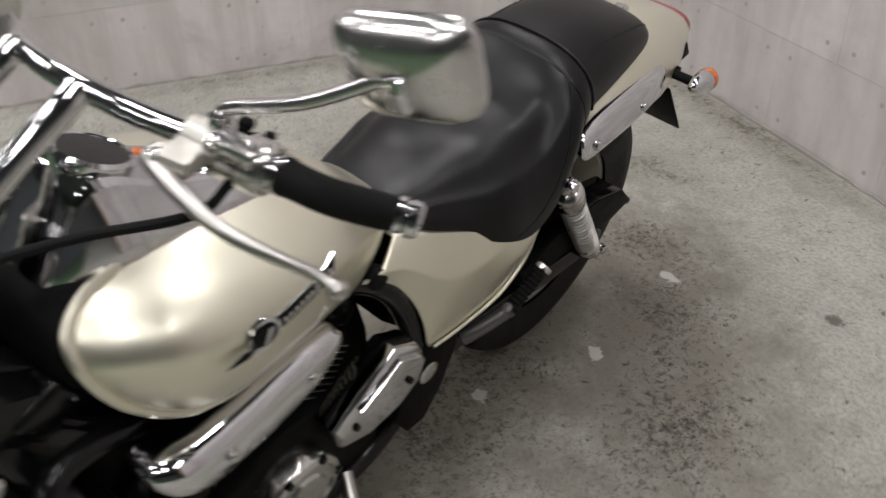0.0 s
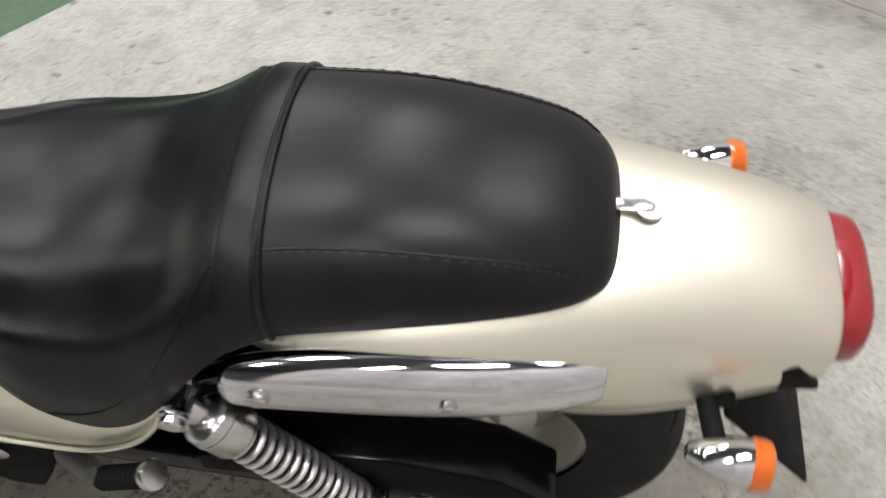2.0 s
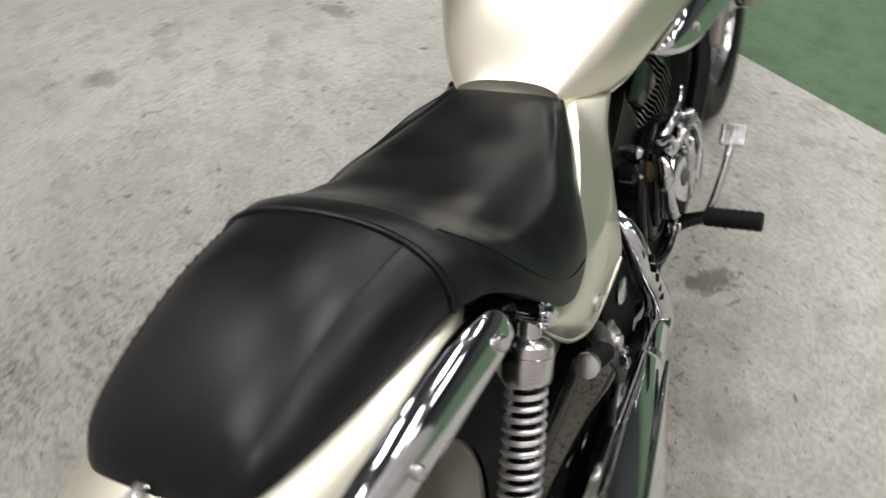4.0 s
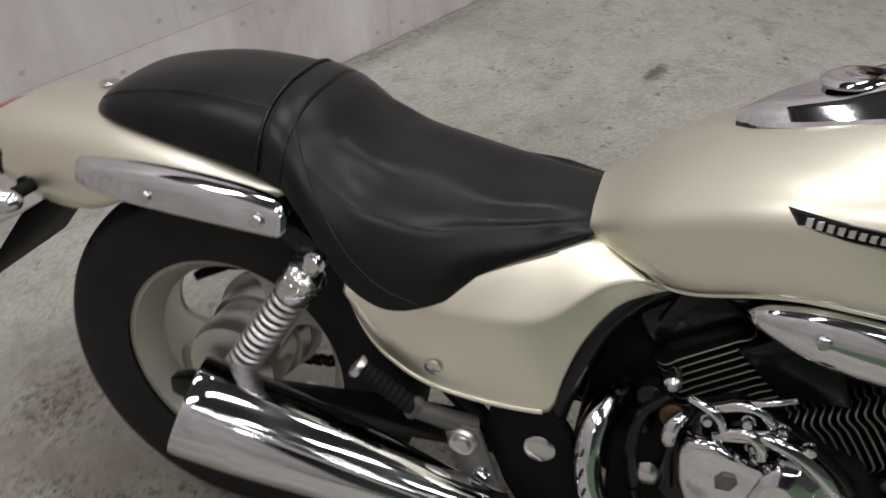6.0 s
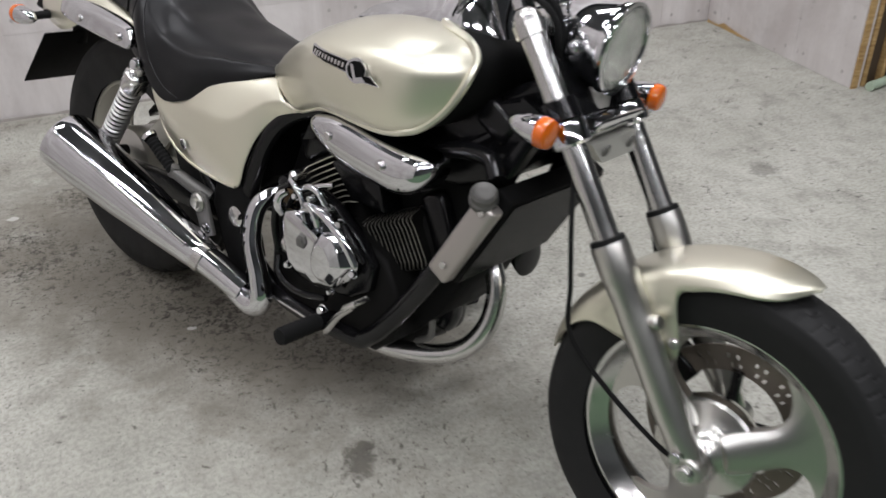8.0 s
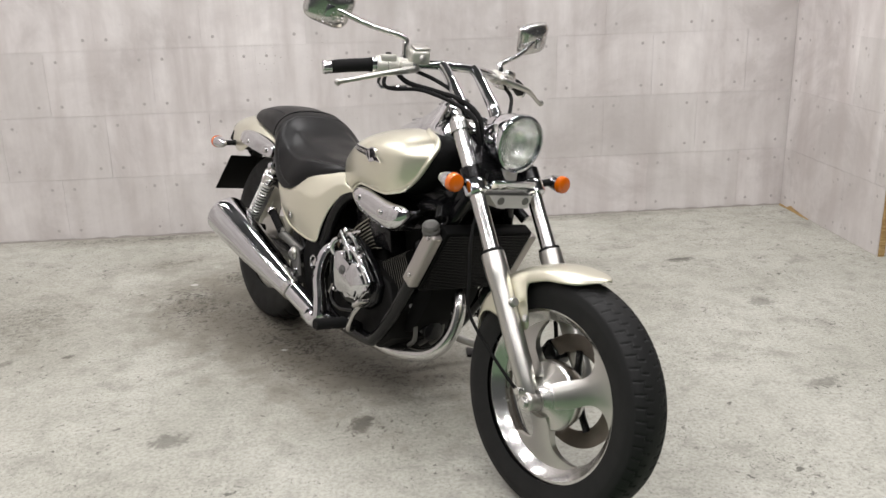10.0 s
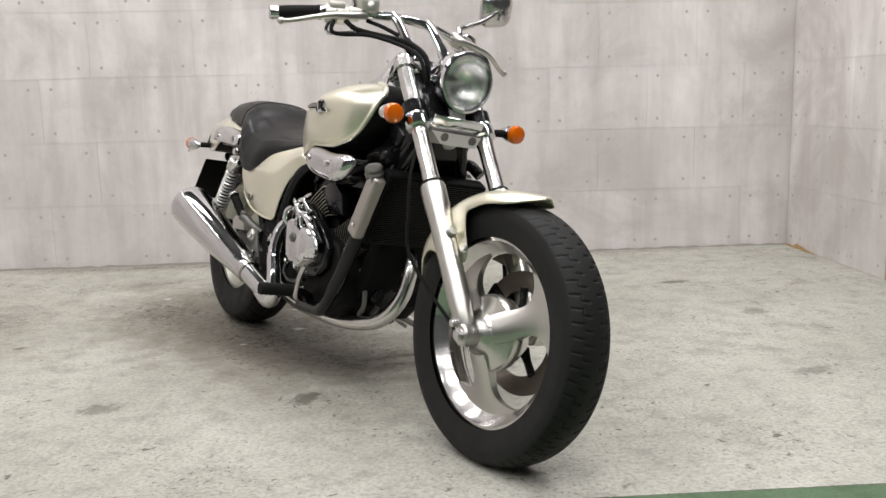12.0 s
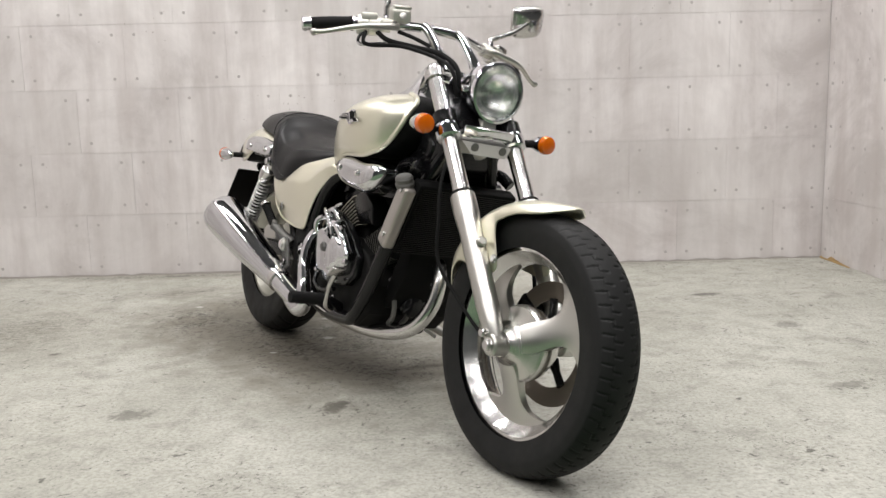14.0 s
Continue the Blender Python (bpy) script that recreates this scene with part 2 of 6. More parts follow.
    # trodden oily grime, with the motorcycle's soft shade painted in: dark grains that thicken towards the middle of
    # each patch
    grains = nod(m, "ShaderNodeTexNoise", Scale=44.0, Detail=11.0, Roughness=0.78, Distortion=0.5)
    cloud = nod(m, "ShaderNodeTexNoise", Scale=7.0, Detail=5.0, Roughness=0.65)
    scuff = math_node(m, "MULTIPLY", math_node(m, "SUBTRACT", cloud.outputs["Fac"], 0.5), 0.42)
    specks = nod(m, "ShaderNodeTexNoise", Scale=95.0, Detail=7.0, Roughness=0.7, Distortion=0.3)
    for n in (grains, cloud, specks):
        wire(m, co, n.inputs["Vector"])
    for (sx, sy, rx, ry, turn, strength) in grime_and_shade:
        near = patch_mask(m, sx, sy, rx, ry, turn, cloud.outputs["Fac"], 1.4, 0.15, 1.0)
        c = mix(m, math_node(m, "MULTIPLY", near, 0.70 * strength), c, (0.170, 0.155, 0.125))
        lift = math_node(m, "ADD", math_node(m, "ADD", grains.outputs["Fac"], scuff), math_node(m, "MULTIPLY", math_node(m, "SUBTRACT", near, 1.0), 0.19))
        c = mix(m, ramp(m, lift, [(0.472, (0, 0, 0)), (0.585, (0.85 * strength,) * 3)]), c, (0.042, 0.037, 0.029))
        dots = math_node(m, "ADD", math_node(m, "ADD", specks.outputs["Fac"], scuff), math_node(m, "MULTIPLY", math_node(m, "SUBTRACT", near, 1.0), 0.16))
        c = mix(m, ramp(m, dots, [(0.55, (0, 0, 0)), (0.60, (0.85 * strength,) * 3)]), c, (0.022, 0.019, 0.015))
    for (sx, sy, rx, ry, turn, strength) in pale:
        near = patch_mask(m, sx, sy, rx, ry, turn, spk.outputs["Fac"], 2.2, 0.6, 0.8)
        c = mix(m, math_node(m, "MULTIPLY", near, strength), c, (0.62, 0.61, 0.58))
    wire(m, c, b.inputs["Base Color"])
    mr = nod(m, "ShaderNodeMapRange", **{"From Min": 0.3, "From Max": 0.7, "To Min": 0.55, "To Max": 0.85})
    wire(m, med.outputs["Fac"], mr.inputs[0])
    wire(m, mr.outputs[0], b.inputs["Roughness"])
    bump = nod(m, "ShaderNodeBump", Strength=0.35, Distance=0.003)
    wire(m, math_node(m, "ADD", med.outputs["Fac"], math_node(m, "MULTIPLY", fine.outputs["Fac"], 0.5)), bump.inputs["Height"])
    wire(m, bump.outputs[0], b.inputs["Normal"])
    return m


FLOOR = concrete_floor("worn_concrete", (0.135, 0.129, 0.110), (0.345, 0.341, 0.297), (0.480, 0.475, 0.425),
                       [(0.333, -0.964, 0.07, 0.035, 65, 0.9), (-0.218, -0.981, 0.07, 0.05, 20, 0.55), (1.79, 0.36, 0.07, 0.035, 0, 0.8),
                        (0.20, -0.60, 0.035, 0.018, 40, 0.9), (1.92, -0.20, 0.06, 0.05, 10, 0.5), (0.32, 0.69, 0.03, 0.02, 0, 0.8), (-0.69, -0.32, 0.03, 0.015, 30, 0.8), (-0.90, -0.35, 0.05, 0.025, 60, 0.5),
                        (1.80, -0.90, 0.08, 0.03, 20, 0.5)],
                       # patches beneath the motorcycle put its shade into the colour along with grime
                       grime_and_shade=[(0.25, -0.35, 1.05, 0.58, -60, 0.9), (0.12, 0.34, 0.55, 0.34, -38, 0.95), (-0.10, -0.10, 0.55, 0.45, -60, 0.75), (-0.16, 0.45, 0.34, 0.24, 20, 0.95), (0.48, 0.16, 0.60, 0.36, -40, 0.95), (0.15, -0.50, 0.50, 0.26, -60, 0.8), (-0.30, 0.12, 0.60, 0.36, -65, 0.95), (-0.50, 0.70, 0.35, 0.18, 20, 0.6), (-0.7, 1.13, 1.3, 0.12, 0, 0.7), (1.4, 1.15, 1.4, 0.09, 0, 0.5), (-1.80, 0.0, 0.10, 1.5, 0, 0.5), (0.60, -0.60, 0.40, 0.22, -60, 0.5), (-0.95, 0.05, 0.75, 0.50, -70, 0.5), (1.00, 0.25, 0.75, 0.50, -55, 0.6), (0.10, -0.25, 0.80, 0.36, -60, 0.95), (0.42, -0.62, 0.45, 0.20, -15, 0.8)],
                       pale=[(0.01, 0.42, 0.035, 0.022, 20, 0.6), (0.21, 0.10, 0.032, 0.024, -30, 0.7), (0.24, -0.20, 0.035, 0.022, 10, 0.6), (0.07, -0.38, 0.018, 0.012, 0, 0.7), (-0.37, 0.38, 0.02, 0.015, 0, 0.6)])
GREEN_FLOOR = concrete_floor("green_floor_paint", (0.042, 0.068, 0.042), (0.076, 0.127, 0.069), (0.096, 0.156, 0.086), speck=0.5)


def wall_paper():
    m = material("printed_concrete_wallpaper", (0.5, 0.47, 0.46), 0.75, spec=0.25)
    b = m.node_tree.nodes["Principled BSDF"]
    geo = m.node_tree.nodes.new("ShaderNodeNewGeometry")
    inf = m.node_tree.nodes.new("ShaderNodeObjectInfo")
    pos = geo.outputs["Position"]
    big = nod(m, "ShaderNodeTexNoise", Scale=1.7, Detail=8.0, Roughness=0.68, Distortion=0.5)
    fine = nod(m, "ShaderNodeTexNoise", Scale=130.0, Detail=3.0, Roughness=0.6)
    streak = nod(m, "ShaderNodeTexNoise", Scale=3.0, Detail=5.0, Roughness=0.6)
    pits = nod(m, "ShaderNodeTexNoise", Scale=26.0, Detail=5.0, Roughness=0.7)
    mp = m.node_tree.nodes.new("ShaderNodeMapping")
    mp.inputs["Scale"].default_value = (2.6, 2.6, 0.35)
    wire(m, pos, mp.inputs[0])
    for n in (big, fine, pits):
        wire(m, pos, n.inputs["Vector"])
    wire(m, mp.outputs[0], streak.inputs["Vector"])
    c = ramp(m, big.outputs["Fac"], [(0.34, (0.51, 0.476, 0.465)), (0.47, (0.665, 0.632, 0.622)), (0.66, (0.80, 0.768, 0.755))])
    c = mix(m, ramp(m, streak.outputs["Fac"], [(0.4, (0.0, 0.0, 0.0)), (0.7, (0.65, 0.65, 0.65))]), c, (0.45, 0.405, 0.39))
    c = mix(m, ramp(m, inf.outputs["Random"], [(0.0, (0, 0, 0)), (1.0, (0.35, 0.35, 0.35))]), c, (0.47, 0.45, 0.43))
    c = mix(m, ramp(m, pits.outputs["Fac"], [(0.655, (0, 0, 0)), (0.74, (0.6, 0.6, 0.6))]), c, (0.25, 0.22, 0.20))
    # printed rust flecks, in clusters
    flecks = nod(m, "ShaderNodeTexVoronoi", Scale=34.0, Randomness=1.0)
    herd = nod(m, "ShaderNodeTexNoise", Scale=1.9, Detail=3.0)
    for n in (flecks, herd):
        wire(m, pos, n.inputs["Vector"])
    room = math_node(m, "MULTIPLY", math_node(m, "SUBTRACT", herd.outputs["Fac"], 0.56), 1.1)
    c = mix(m, ramp(m, math_node(m, "SUBTRACT", room, flecks.outputs["Distance"]), [(0.0, (0, 0, 0)), (0.06, (0.75, 0.75, 0.75))]), c, (0.20, 0.155, 0.125))
    wire(m, c, b.inputs["Base Color"])
    bump = nod(m, "ShaderNodeBump", Strength=0.08, Distance=0.001)
    wire(m, fine.outputs["Fac"], bump.inputs["Height"])
    wire(m, bump.outputs[0], b.inputs["Normal"])
    return m


PAPER = wall_paper()
JOINT = grain(material("wallpaper_joint", (0.60, 0.57, 0.555), 0.85), 80, 0.1, 0.001)
PLASTER = grain(material("dark_hall_paint", (0.10, 0.105, 0.11), 0.8), 60, 0.1, 0.001, (0.7, 0.9), 2)


# ---- mesh helpers ----
def part(name, bm, mat, parent=None, label="", smooth=35, also=()):
    """Links a bmesh as one mesh object, under a thing or under a part."""
    me = bpy.data.meshes.new(name)
    bmesh.ops.recalc_face_normals(bm, faces=bm.faces)
    bm.to_mesh(me)
    bm.free()
    for m in (mat, *also):
        me.materials.append(m)
    if smooth:
        me.shade_smooth()
        me.set_sharp_from_angle(angle=radians(smooth))
    ob = new(name, me)
    if parent:
        ob.parent = parent
    return tagged(ob, label)


def spline(pts, n):
    """n + 1 points along a Catmull-Rom curve through pts (any width)."""
    p = np.array(pts, float)
    p = np.vstack([2 * p[0] - p[1], p, 2 * p[-1] - p[-2]])
    out = []
    for u in np.linspace(0, len(pts) - 1, n + 1):
        i = min(int(u), len(pts) - 2)
        t = u - i
        a, b, c, d = p[i:i + 4]
        out.append(0.5 * (2 * b + (c - a) * t + (2 * a - 5 * b + 4 * c - d) * t * t + (3 * b - a - 3 * c + d) * t ** 3))
    return np.array(out)


def loft(bm, rings, cap=True, close=True):
    vs = [[bm.verts.new(p) for p in r] for r in rings]
    n = len(vs[0])
    for a, b in zip(vs, vs[1:]):
        for i in range(n if close else n - 1):
            j = (i + 1) % n
            bm.faces.new((a[i], a[j], b[j], b[i]))
    if cap and close:
        bm.faces.new(vs[0])
        bm.faces.new(vs[-1])
    return vs


def tube(bm, pts, r, seg=12, cap=True, closed=False):
    """A round bar along pts; r is one radius or one per point."""
    p = [Vector(q) for q in pts]
    rr = [r] * len(p) if isinstance(r, (int, float)) else list(r)
    side = None
    rings = []
    for i, q in enumerate(p):
        if closed:
            tan = p[(i + 1) % len(p)] - p[i - 1]
        else:
            tan = p[min(i + 1, len(p) - 1)] - p[max(i - 1, 0)]
        tan.normalize()
        if side is None:
            side = tan.orthogonal().normalized()
        side = (side - tan * side.dot(tan)).normalized()
        up = tan.cross(side)
        rings.append([q + (side * math.cos(a) + up * math.sin(a)) * rr[i] for a in (2 * math.pi * k / seg for k in range(seg))])
    if closed:
        rings.append(rings[0])
        loft(bm, rings, cap=False)
        bmesh.ops.remove_doubles(bm, verts=bm.verts, dist=1e-6)
    else:
        loft(bm, rings, cap)
    return bm


def bar(pts, r, n=0, seg=12):
    bm = bmesh.new()
    if n:
        if not isinstance(r, (int, float)):
            both = spline([(*p, q) for p, q in zip(pts, r)], n)
            return tube(bm, both[:, :3], both[:, 3], seg)
        pts = spline(pts, n)
    return tube(bm, pts, r, seg)


def lathe(bm, prof, origin, axis, seg=32, cap=True):
    """Turns (radius, height) rows about an axis."""
    ax = Vector(axis).normalized()
    s = ax.orthogonal().normalized()
    u = ax.cross(s)
    o = Vector(origin)
    rings = [[o + ax * h + (s * math.cos(a) + u * math.sin(a)) * max(r, 1e-5) for a in (2 * math.pi * k / seg for k in range(seg))] for r, h in prof]
    loft(bm, rings, cap)
    return bm


def turned(prof, origin, axis, seg=32):
    return lathe(bmesh.new(), prof, origin, axis, seg)


def prism(outline, y0, y1, bevel=0.003, segs=2, bm=None):
    """A plate: an outline of (x, z) between two values of y, with eased edges."""
    bm = bm or bmesh.new()
    a = [bm.verts.new((x, y0, z)) for x, z in outline]
    b = [bm.verts.new((x, y1, z)) for x, z in outline]
    n = len(a)
    fs = [bm.faces.new(a), bm.faces.new(b)] + [bm.faces.new((a[i], a[(i + 1) % n], b[(i + 1) % n], b[i])) for i in range(n)]
    if bevel:
        es = list({e for f in fs[:2] for e in f.edges})
        bmesh.ops.bevel(bm, geom=es, offset=bevel, segments=segs, affect="EDGES", profile=0.5)
    return bm


def block(size, centre=(0, 0, 0), turn=(0, 0, 0), bevel=0.003, bm=None, segs=2):
    bm = bm or bmesh.new()
    made = bmesh.ops.create_cube(bm, size=1.0, matrix=pose(*centre, *turn) @ Matrix.Diagonal((*size, 1)))
    if bevel:
        es = list({e for v in made["verts"] for e in v.link_edges})
        bmesh.ops.bevel(bm, geom=es, offset=bevel, segments=segs, affect="EDGES", profile=0.5)
    return bm


def moved(bm, m):
    bm.transform(m)
    return bm


# ---- the hall ----
def slab(name, lo, hi, mat, label, bevel=0.0):
    size = [b - a for a, b in zip(lo, hi)]
    mid = [(a + b) / 2 for a, b in zip(lo, hi)]
    return tagged(part(name, block(size, mid, bevel=bevel), mat, smooth=0), label, kind="structure")


XC, XB, YA, YB_END, Y_GREEN = -1.87, 2.67, 1.19, 0.25, -1.645
floor = slab("floor", (XC - 0.2, Y_GREEN, -0.12), (4.6, YA + 0.2, 0.0), FLOOR, "worn stained grey concrete floor with dark scuffs and shade painted under the motorcycle")
green_floor = slab("floor_green", (-6.2, -8.2, -0.12), (7.2, Y_GREEN - 0.001, -0.001), GREEN_FLOOR, "green painted concrete hall floor")
wall_back = slab("wall_back", (XC - 0.1, YA + 0.004, 0.0), (XB + 0.1, YA + 0.1, WALL_H), JOINT, "partition wall covered in concrete-print wallpaper")
wall_left = slab("wall_left", (XC - 0.1, -2.65, 0.0), (XC - 0.004, YA + 0.004, WALL_H), JOINT, "side partition covered in concrete-print wallpaper")
wall_right = slab("wall_right", (XB + 0.004, YB_END, 0.0), (XB + 0.05, YA + 0.004, WALL_H), JOINT, "short side partition of papered board")
slab("ceiling", (-6.2, -8.2, CEIL + 0.05), (7.2, 1.6, CEIL + 0.2), PLASTER, "plain dark hall ceiling")
slab("wall_hall_front", (-6.2, -8.3, 0), (7.2, -8.2, CEIL + 0.05), PLASTER, "plain dark grey hall wall")
slab("wall_hall_west", (-6.3, -8.2, 0), (-6.2, 1.6, CEIL + 0.05), PLASTER, "plain dark grey hall wall")
slab("wall_hall_east", (7.2, -8.2, 0), (7.3, 1.6, CEIL + 0.05), PLASTER, "plain dark grey hall wall")
slab("wall_hall_back", (XB + 0.1, 1.5, 0), (7.2, 1.6, CEIL + 0.05), PLASTER, "plain dark hall wall behind the partition")
slab("wall_hall_side", (-6.2, 1.3, 0), (XC - 0.1, 1.4, CEIL + 0.05), PLASTER, "plain dark hall wall beside the partition")
slab("floor_side", (4.6, Y_GREEN, -0.12), (7.2, 1.6, -0.001), FLOOR, "grey concrete floor beside the bay")
slab("floor_west", (-6.2, Y_GREEN, -0.12), (XC - 0.2, 1.4, -0.001), FLOOR, "grey concrete floor outside the bay")


def batten(x, y):
    lamp = tagged(new("ceiling_light"), "white fluorescent batten light hung below the ceiling", "ceiling light", "batten lights")
    lamp.location = (x, y, CEIL)
    part("housing", block((1.26, 0.10, 0.07), (0, 0, 0.005), bevel=0.008), WHITE_FIX, lamp)
    for s in (-1, 1):
        part("lamp_holder", block((0.02, 0.09, 0.05), (0.625 * s, 0, -0.05), bevel=0.004), WHITE_FIX, lamp)


for x, y in TUBES:
    batten(x, y)

# trims at the wall feet
def torn_strip(name, a, b, mat, seed, h=0.012, label=""):
    rnd = random.Random(seed)
    bm = bmesh.new()
    a, b = Vector(a), Vector(b)
    n = max(8, int((b - a).length / 0.05))
    across = (b - a).normalized().cross(Vector((0, 0, 1)))
    rings = []
    for i in range(n + 1):
        p = a.lerp(b, i / n)
        k = h * rnd.uniform(0.25, 1.3)
        t = 0.002 + 0.004 * rnd.random()
        rings.append([p + across * t, p + across * t + Vector((0, 0, k)), p + Vector((0, 0, k)), p])
    loft(bm, rings)
    return tagged(part(name, bm, mat, smooth=0), label, kind="structure")


torn_strip("baseboard", (XC, YA - 0.006, 0), (XB, YA - 0.006, 0), EDGE_PAPER, 3, 0.010, "thin torn white paper edge along the wall foot")
torn_strip("baseboard_side", (XC + 0.006, -2.6, 0), (XC + 0.006, YA, 0), EDGE_PAPER, 5, 0.010, "thin torn white paper edge along the wall foot")
torn_strip("trim", (XB - 0.006, YA - 0.02, 0), (XB - 0.006, 0.86, 0), WOOD, 8, 0.02, "bare wooden strip at the foot of the partition")
slab("trim_end", (XB + 0.004, YB_END - 0.010, 0.0), (XB + 0.030, YB_END - 0.001, 2.4), WOOD, "raw plywood edge of the partition")


# spare boards stored behind the end of the partition
for k, (x0, x1, y, top, mat, words) in enumerate(((2.725, 2.745, 0.285, 1.9, WOOD, "raw pale plywood offcut standing on edge"), (2.752, 2.800, 0.30, 2.1, DARK_WOOD, "dark brown board standing on end"), (2.808, 2.825, 0.28, 1.8, WOOD, "raw pale plywood offcut standing on edge"), (2.835, 2.90, 0.31, 2.2, DARK_WOOD, "dark brown board standing on end"), (2.91, 2.93, 0.29, 2.0, WOOD, "raw pale plywood offcut standing on edge"))):
    board = tagged(part("board", block((x1 - x0, 0.30, top), ((x0 + x1) / 2, y + 0.11, top / 2 - 0.001), bevel=0.002), mat, smooth=0), words, "board", "boards behind the partition")
pole = bar([(2.72, 0.20, 0.018), (3.6, 0.42, 0.018)], 0.018, 0, 14)
tagged(part("pole", pole, POLE, smooth=40), "pale green metal pole lying on the floor", "pole")


# ---- the motorcycle ----
bike = tagged(new("motorcycle"), "champagne pearl cruiser motorcycle with chrome trim, leaning on its side stand", "motorcycle")
bike.matrix_world = pose(-0.002, -0.001, -0.013, -10.298, 0.635, -60.362)
# the front end is turned a little to its left
STEER = Matrix.Translation((1.2, -0.038, 0)) @ pose(0, 0, 0, 0, 0, 1.6) @ Matrix.Translation((-1.2, 0, 0))


def add(name, bm, mat, label="", parent=None, smooth=35, also=(), front=False):
    if front:
        bm.transform(STEER)
    return part(name, bm, mat, parent or bike, label, smooth, also)


def bolt(at, axis, r=0.008, h=0.006, parent=None, mat=None, front=False, name="bolt"):
    bm = turned([(r * 1.25, -0.002), (r * 1.25, 0.001), (r, 0.0012), (r, h * 0.8), (r * 0.8, h)], at, axis, 12)
    return add(name, bm, mat or CHROME_DULL, parent=parent, front=front, smooth=30)


# -- wheels --
def tyre_mesh(centre, radius, half, rim_r, pattern):
    """A tyre with its tread cut in as grooves."""
    bm = bmesh.new()
    prof = []
    n = 72
    for i in range(n + 1):
        s = -1 + 2 * i / n
        a = s * 2.2
        y = half * math.sin(max(-1.57, min(1.57, a * 0.85))) * (1.0 - 0.16 * max(0, abs(s) - 0.72) / 0.28)
        k = abs(s)
        drop = 0.30 * half * (k / 0.62) ** 2.2 if k < 0.62 else 0.30 * half + (radius - rim_r - 0.30 * half) * ((k - 0.62) / 0.38) ** 0.95
        prof.append((radius - drop, y, s))
    turns = 992
    rows = []
    for t in range(turns):
        th = 2 * math.pi * t / turns
        row = []
        for r, y, s in prof:
            d = 0.0022 if abs(s) < 0.60 and pattern(th, s) else 0.0
            row.append(bm.verts.new((centre[0] + (r - d) * math.cos(th), centre[1] + y, centre[2] + (r - d) * math.sin(th))))
        rows.append(row)
    for t in range(turns):
        a, b = rows[t], rows[(t + 1) % turns]
        for i in range(n):
            bm.faces.new((a[i], a[i + 1], b[i + 1], b[i]))
    return bm


def front_tread(th, s):
    """Zig-zag cuts on both sides of the crown."""
    k = (th / (2 * math.pi) * 62 + (0.5 if s > 0 else 0.0)) % 1.0
    q = abs(s)
    if 0.10 < q < 0.27:
        return abs(k - (0.18 + 0.5 * (q - 0.10))) < 0.075
    if 0.27 <= q < 0.30:
        return 0.20 < k < 0.76
    return 0.30 <= q < 0.56 and abs(k - (0.70 + 0.5 * (q - 0.30))) < 0.075


def rear_tread(th, s):
    k = (th / (2 * math.pi) * 30 + (0.5 if s > 0 else 0.0)) % 1.0
    q = abs(s)
    return q < 0.03 or (0.08 < q < 0.58 and abs(k - (0.2 + 1.1 * (q - 0.08))) < 0.08)


FW, FR_, RW, RR_ = (1.623, 0.0, 0.3165), 0.295, (0.040, 0.0, 0.333), 0.317


def rim_bm(c, r, half, lip=0.010):
    prof = [(r, -half), (r + 0.004, -half + 0.004), (r - 0.004, -half + 0.010), (r - 0.016, -half + 0.016), (r - 0.026, -half * 0.45), (r - 0.030, 0),
            (r - 0.026, half * 0.45), (r - 0.016, half - 0.016), (r - 0.004, half - 0.010), (r + 0.004, half - 0.004), (r, half),
            (r - 0.010, half - 0.001), (r - 0.018, half - 0.012), (r - 0.034, half * 0.40), (r - 0.038, 0), (r - 0.034, -half * 0.40), (r - 0.018, -half + 0.012), (r - 0.010, -half + 0.001), (r, -half)]
    return lathe(bmesh.new(), prof, c, (0, 1, 0), 72, cap=False)


def spoke_bm(c, angle, r0, r1, wide, side):
    """One broad cast spoke: narrow at the waist, flaring into the rim, its face drawn out to the hub on one side."""
    bm = bmesh.new()
    rings = []
    for i in range(15):
        u = i / 14
        r = r0 + (r1 - r0) * u
        a = wide * (1.0 - 0.62 * math.sin(math.pi * min(1, u * 0.86)) ** 1.1 + 0.42 * u ** 4)
        lean = 0.10 * u
        face = side * (0.052 * (1 - u) ** 1.6 + 0.017)
        back = face - side * (0.016 + 0.016 * (1 - u))
        ring = []
        for k in range(9):
            q = -1 + 2 * k / 8
            th = angle + lean + a * q
            ring.append((c[0] + r * math.cos(th), c[1] + face - side * 0.006 * abs(q) ** 3, c[2] + r * math.sin(th)))
        for k in range(8, -1, -1):
            q = -1 + 2 * k / 8
            th = angle + lean + a * q
            ring.append((c[0] + r * math.cos(th), c[1] + back, c[2] + r * math.sin(th)))
        rings.append(ring)
    loft(bm, rings)
    return bm


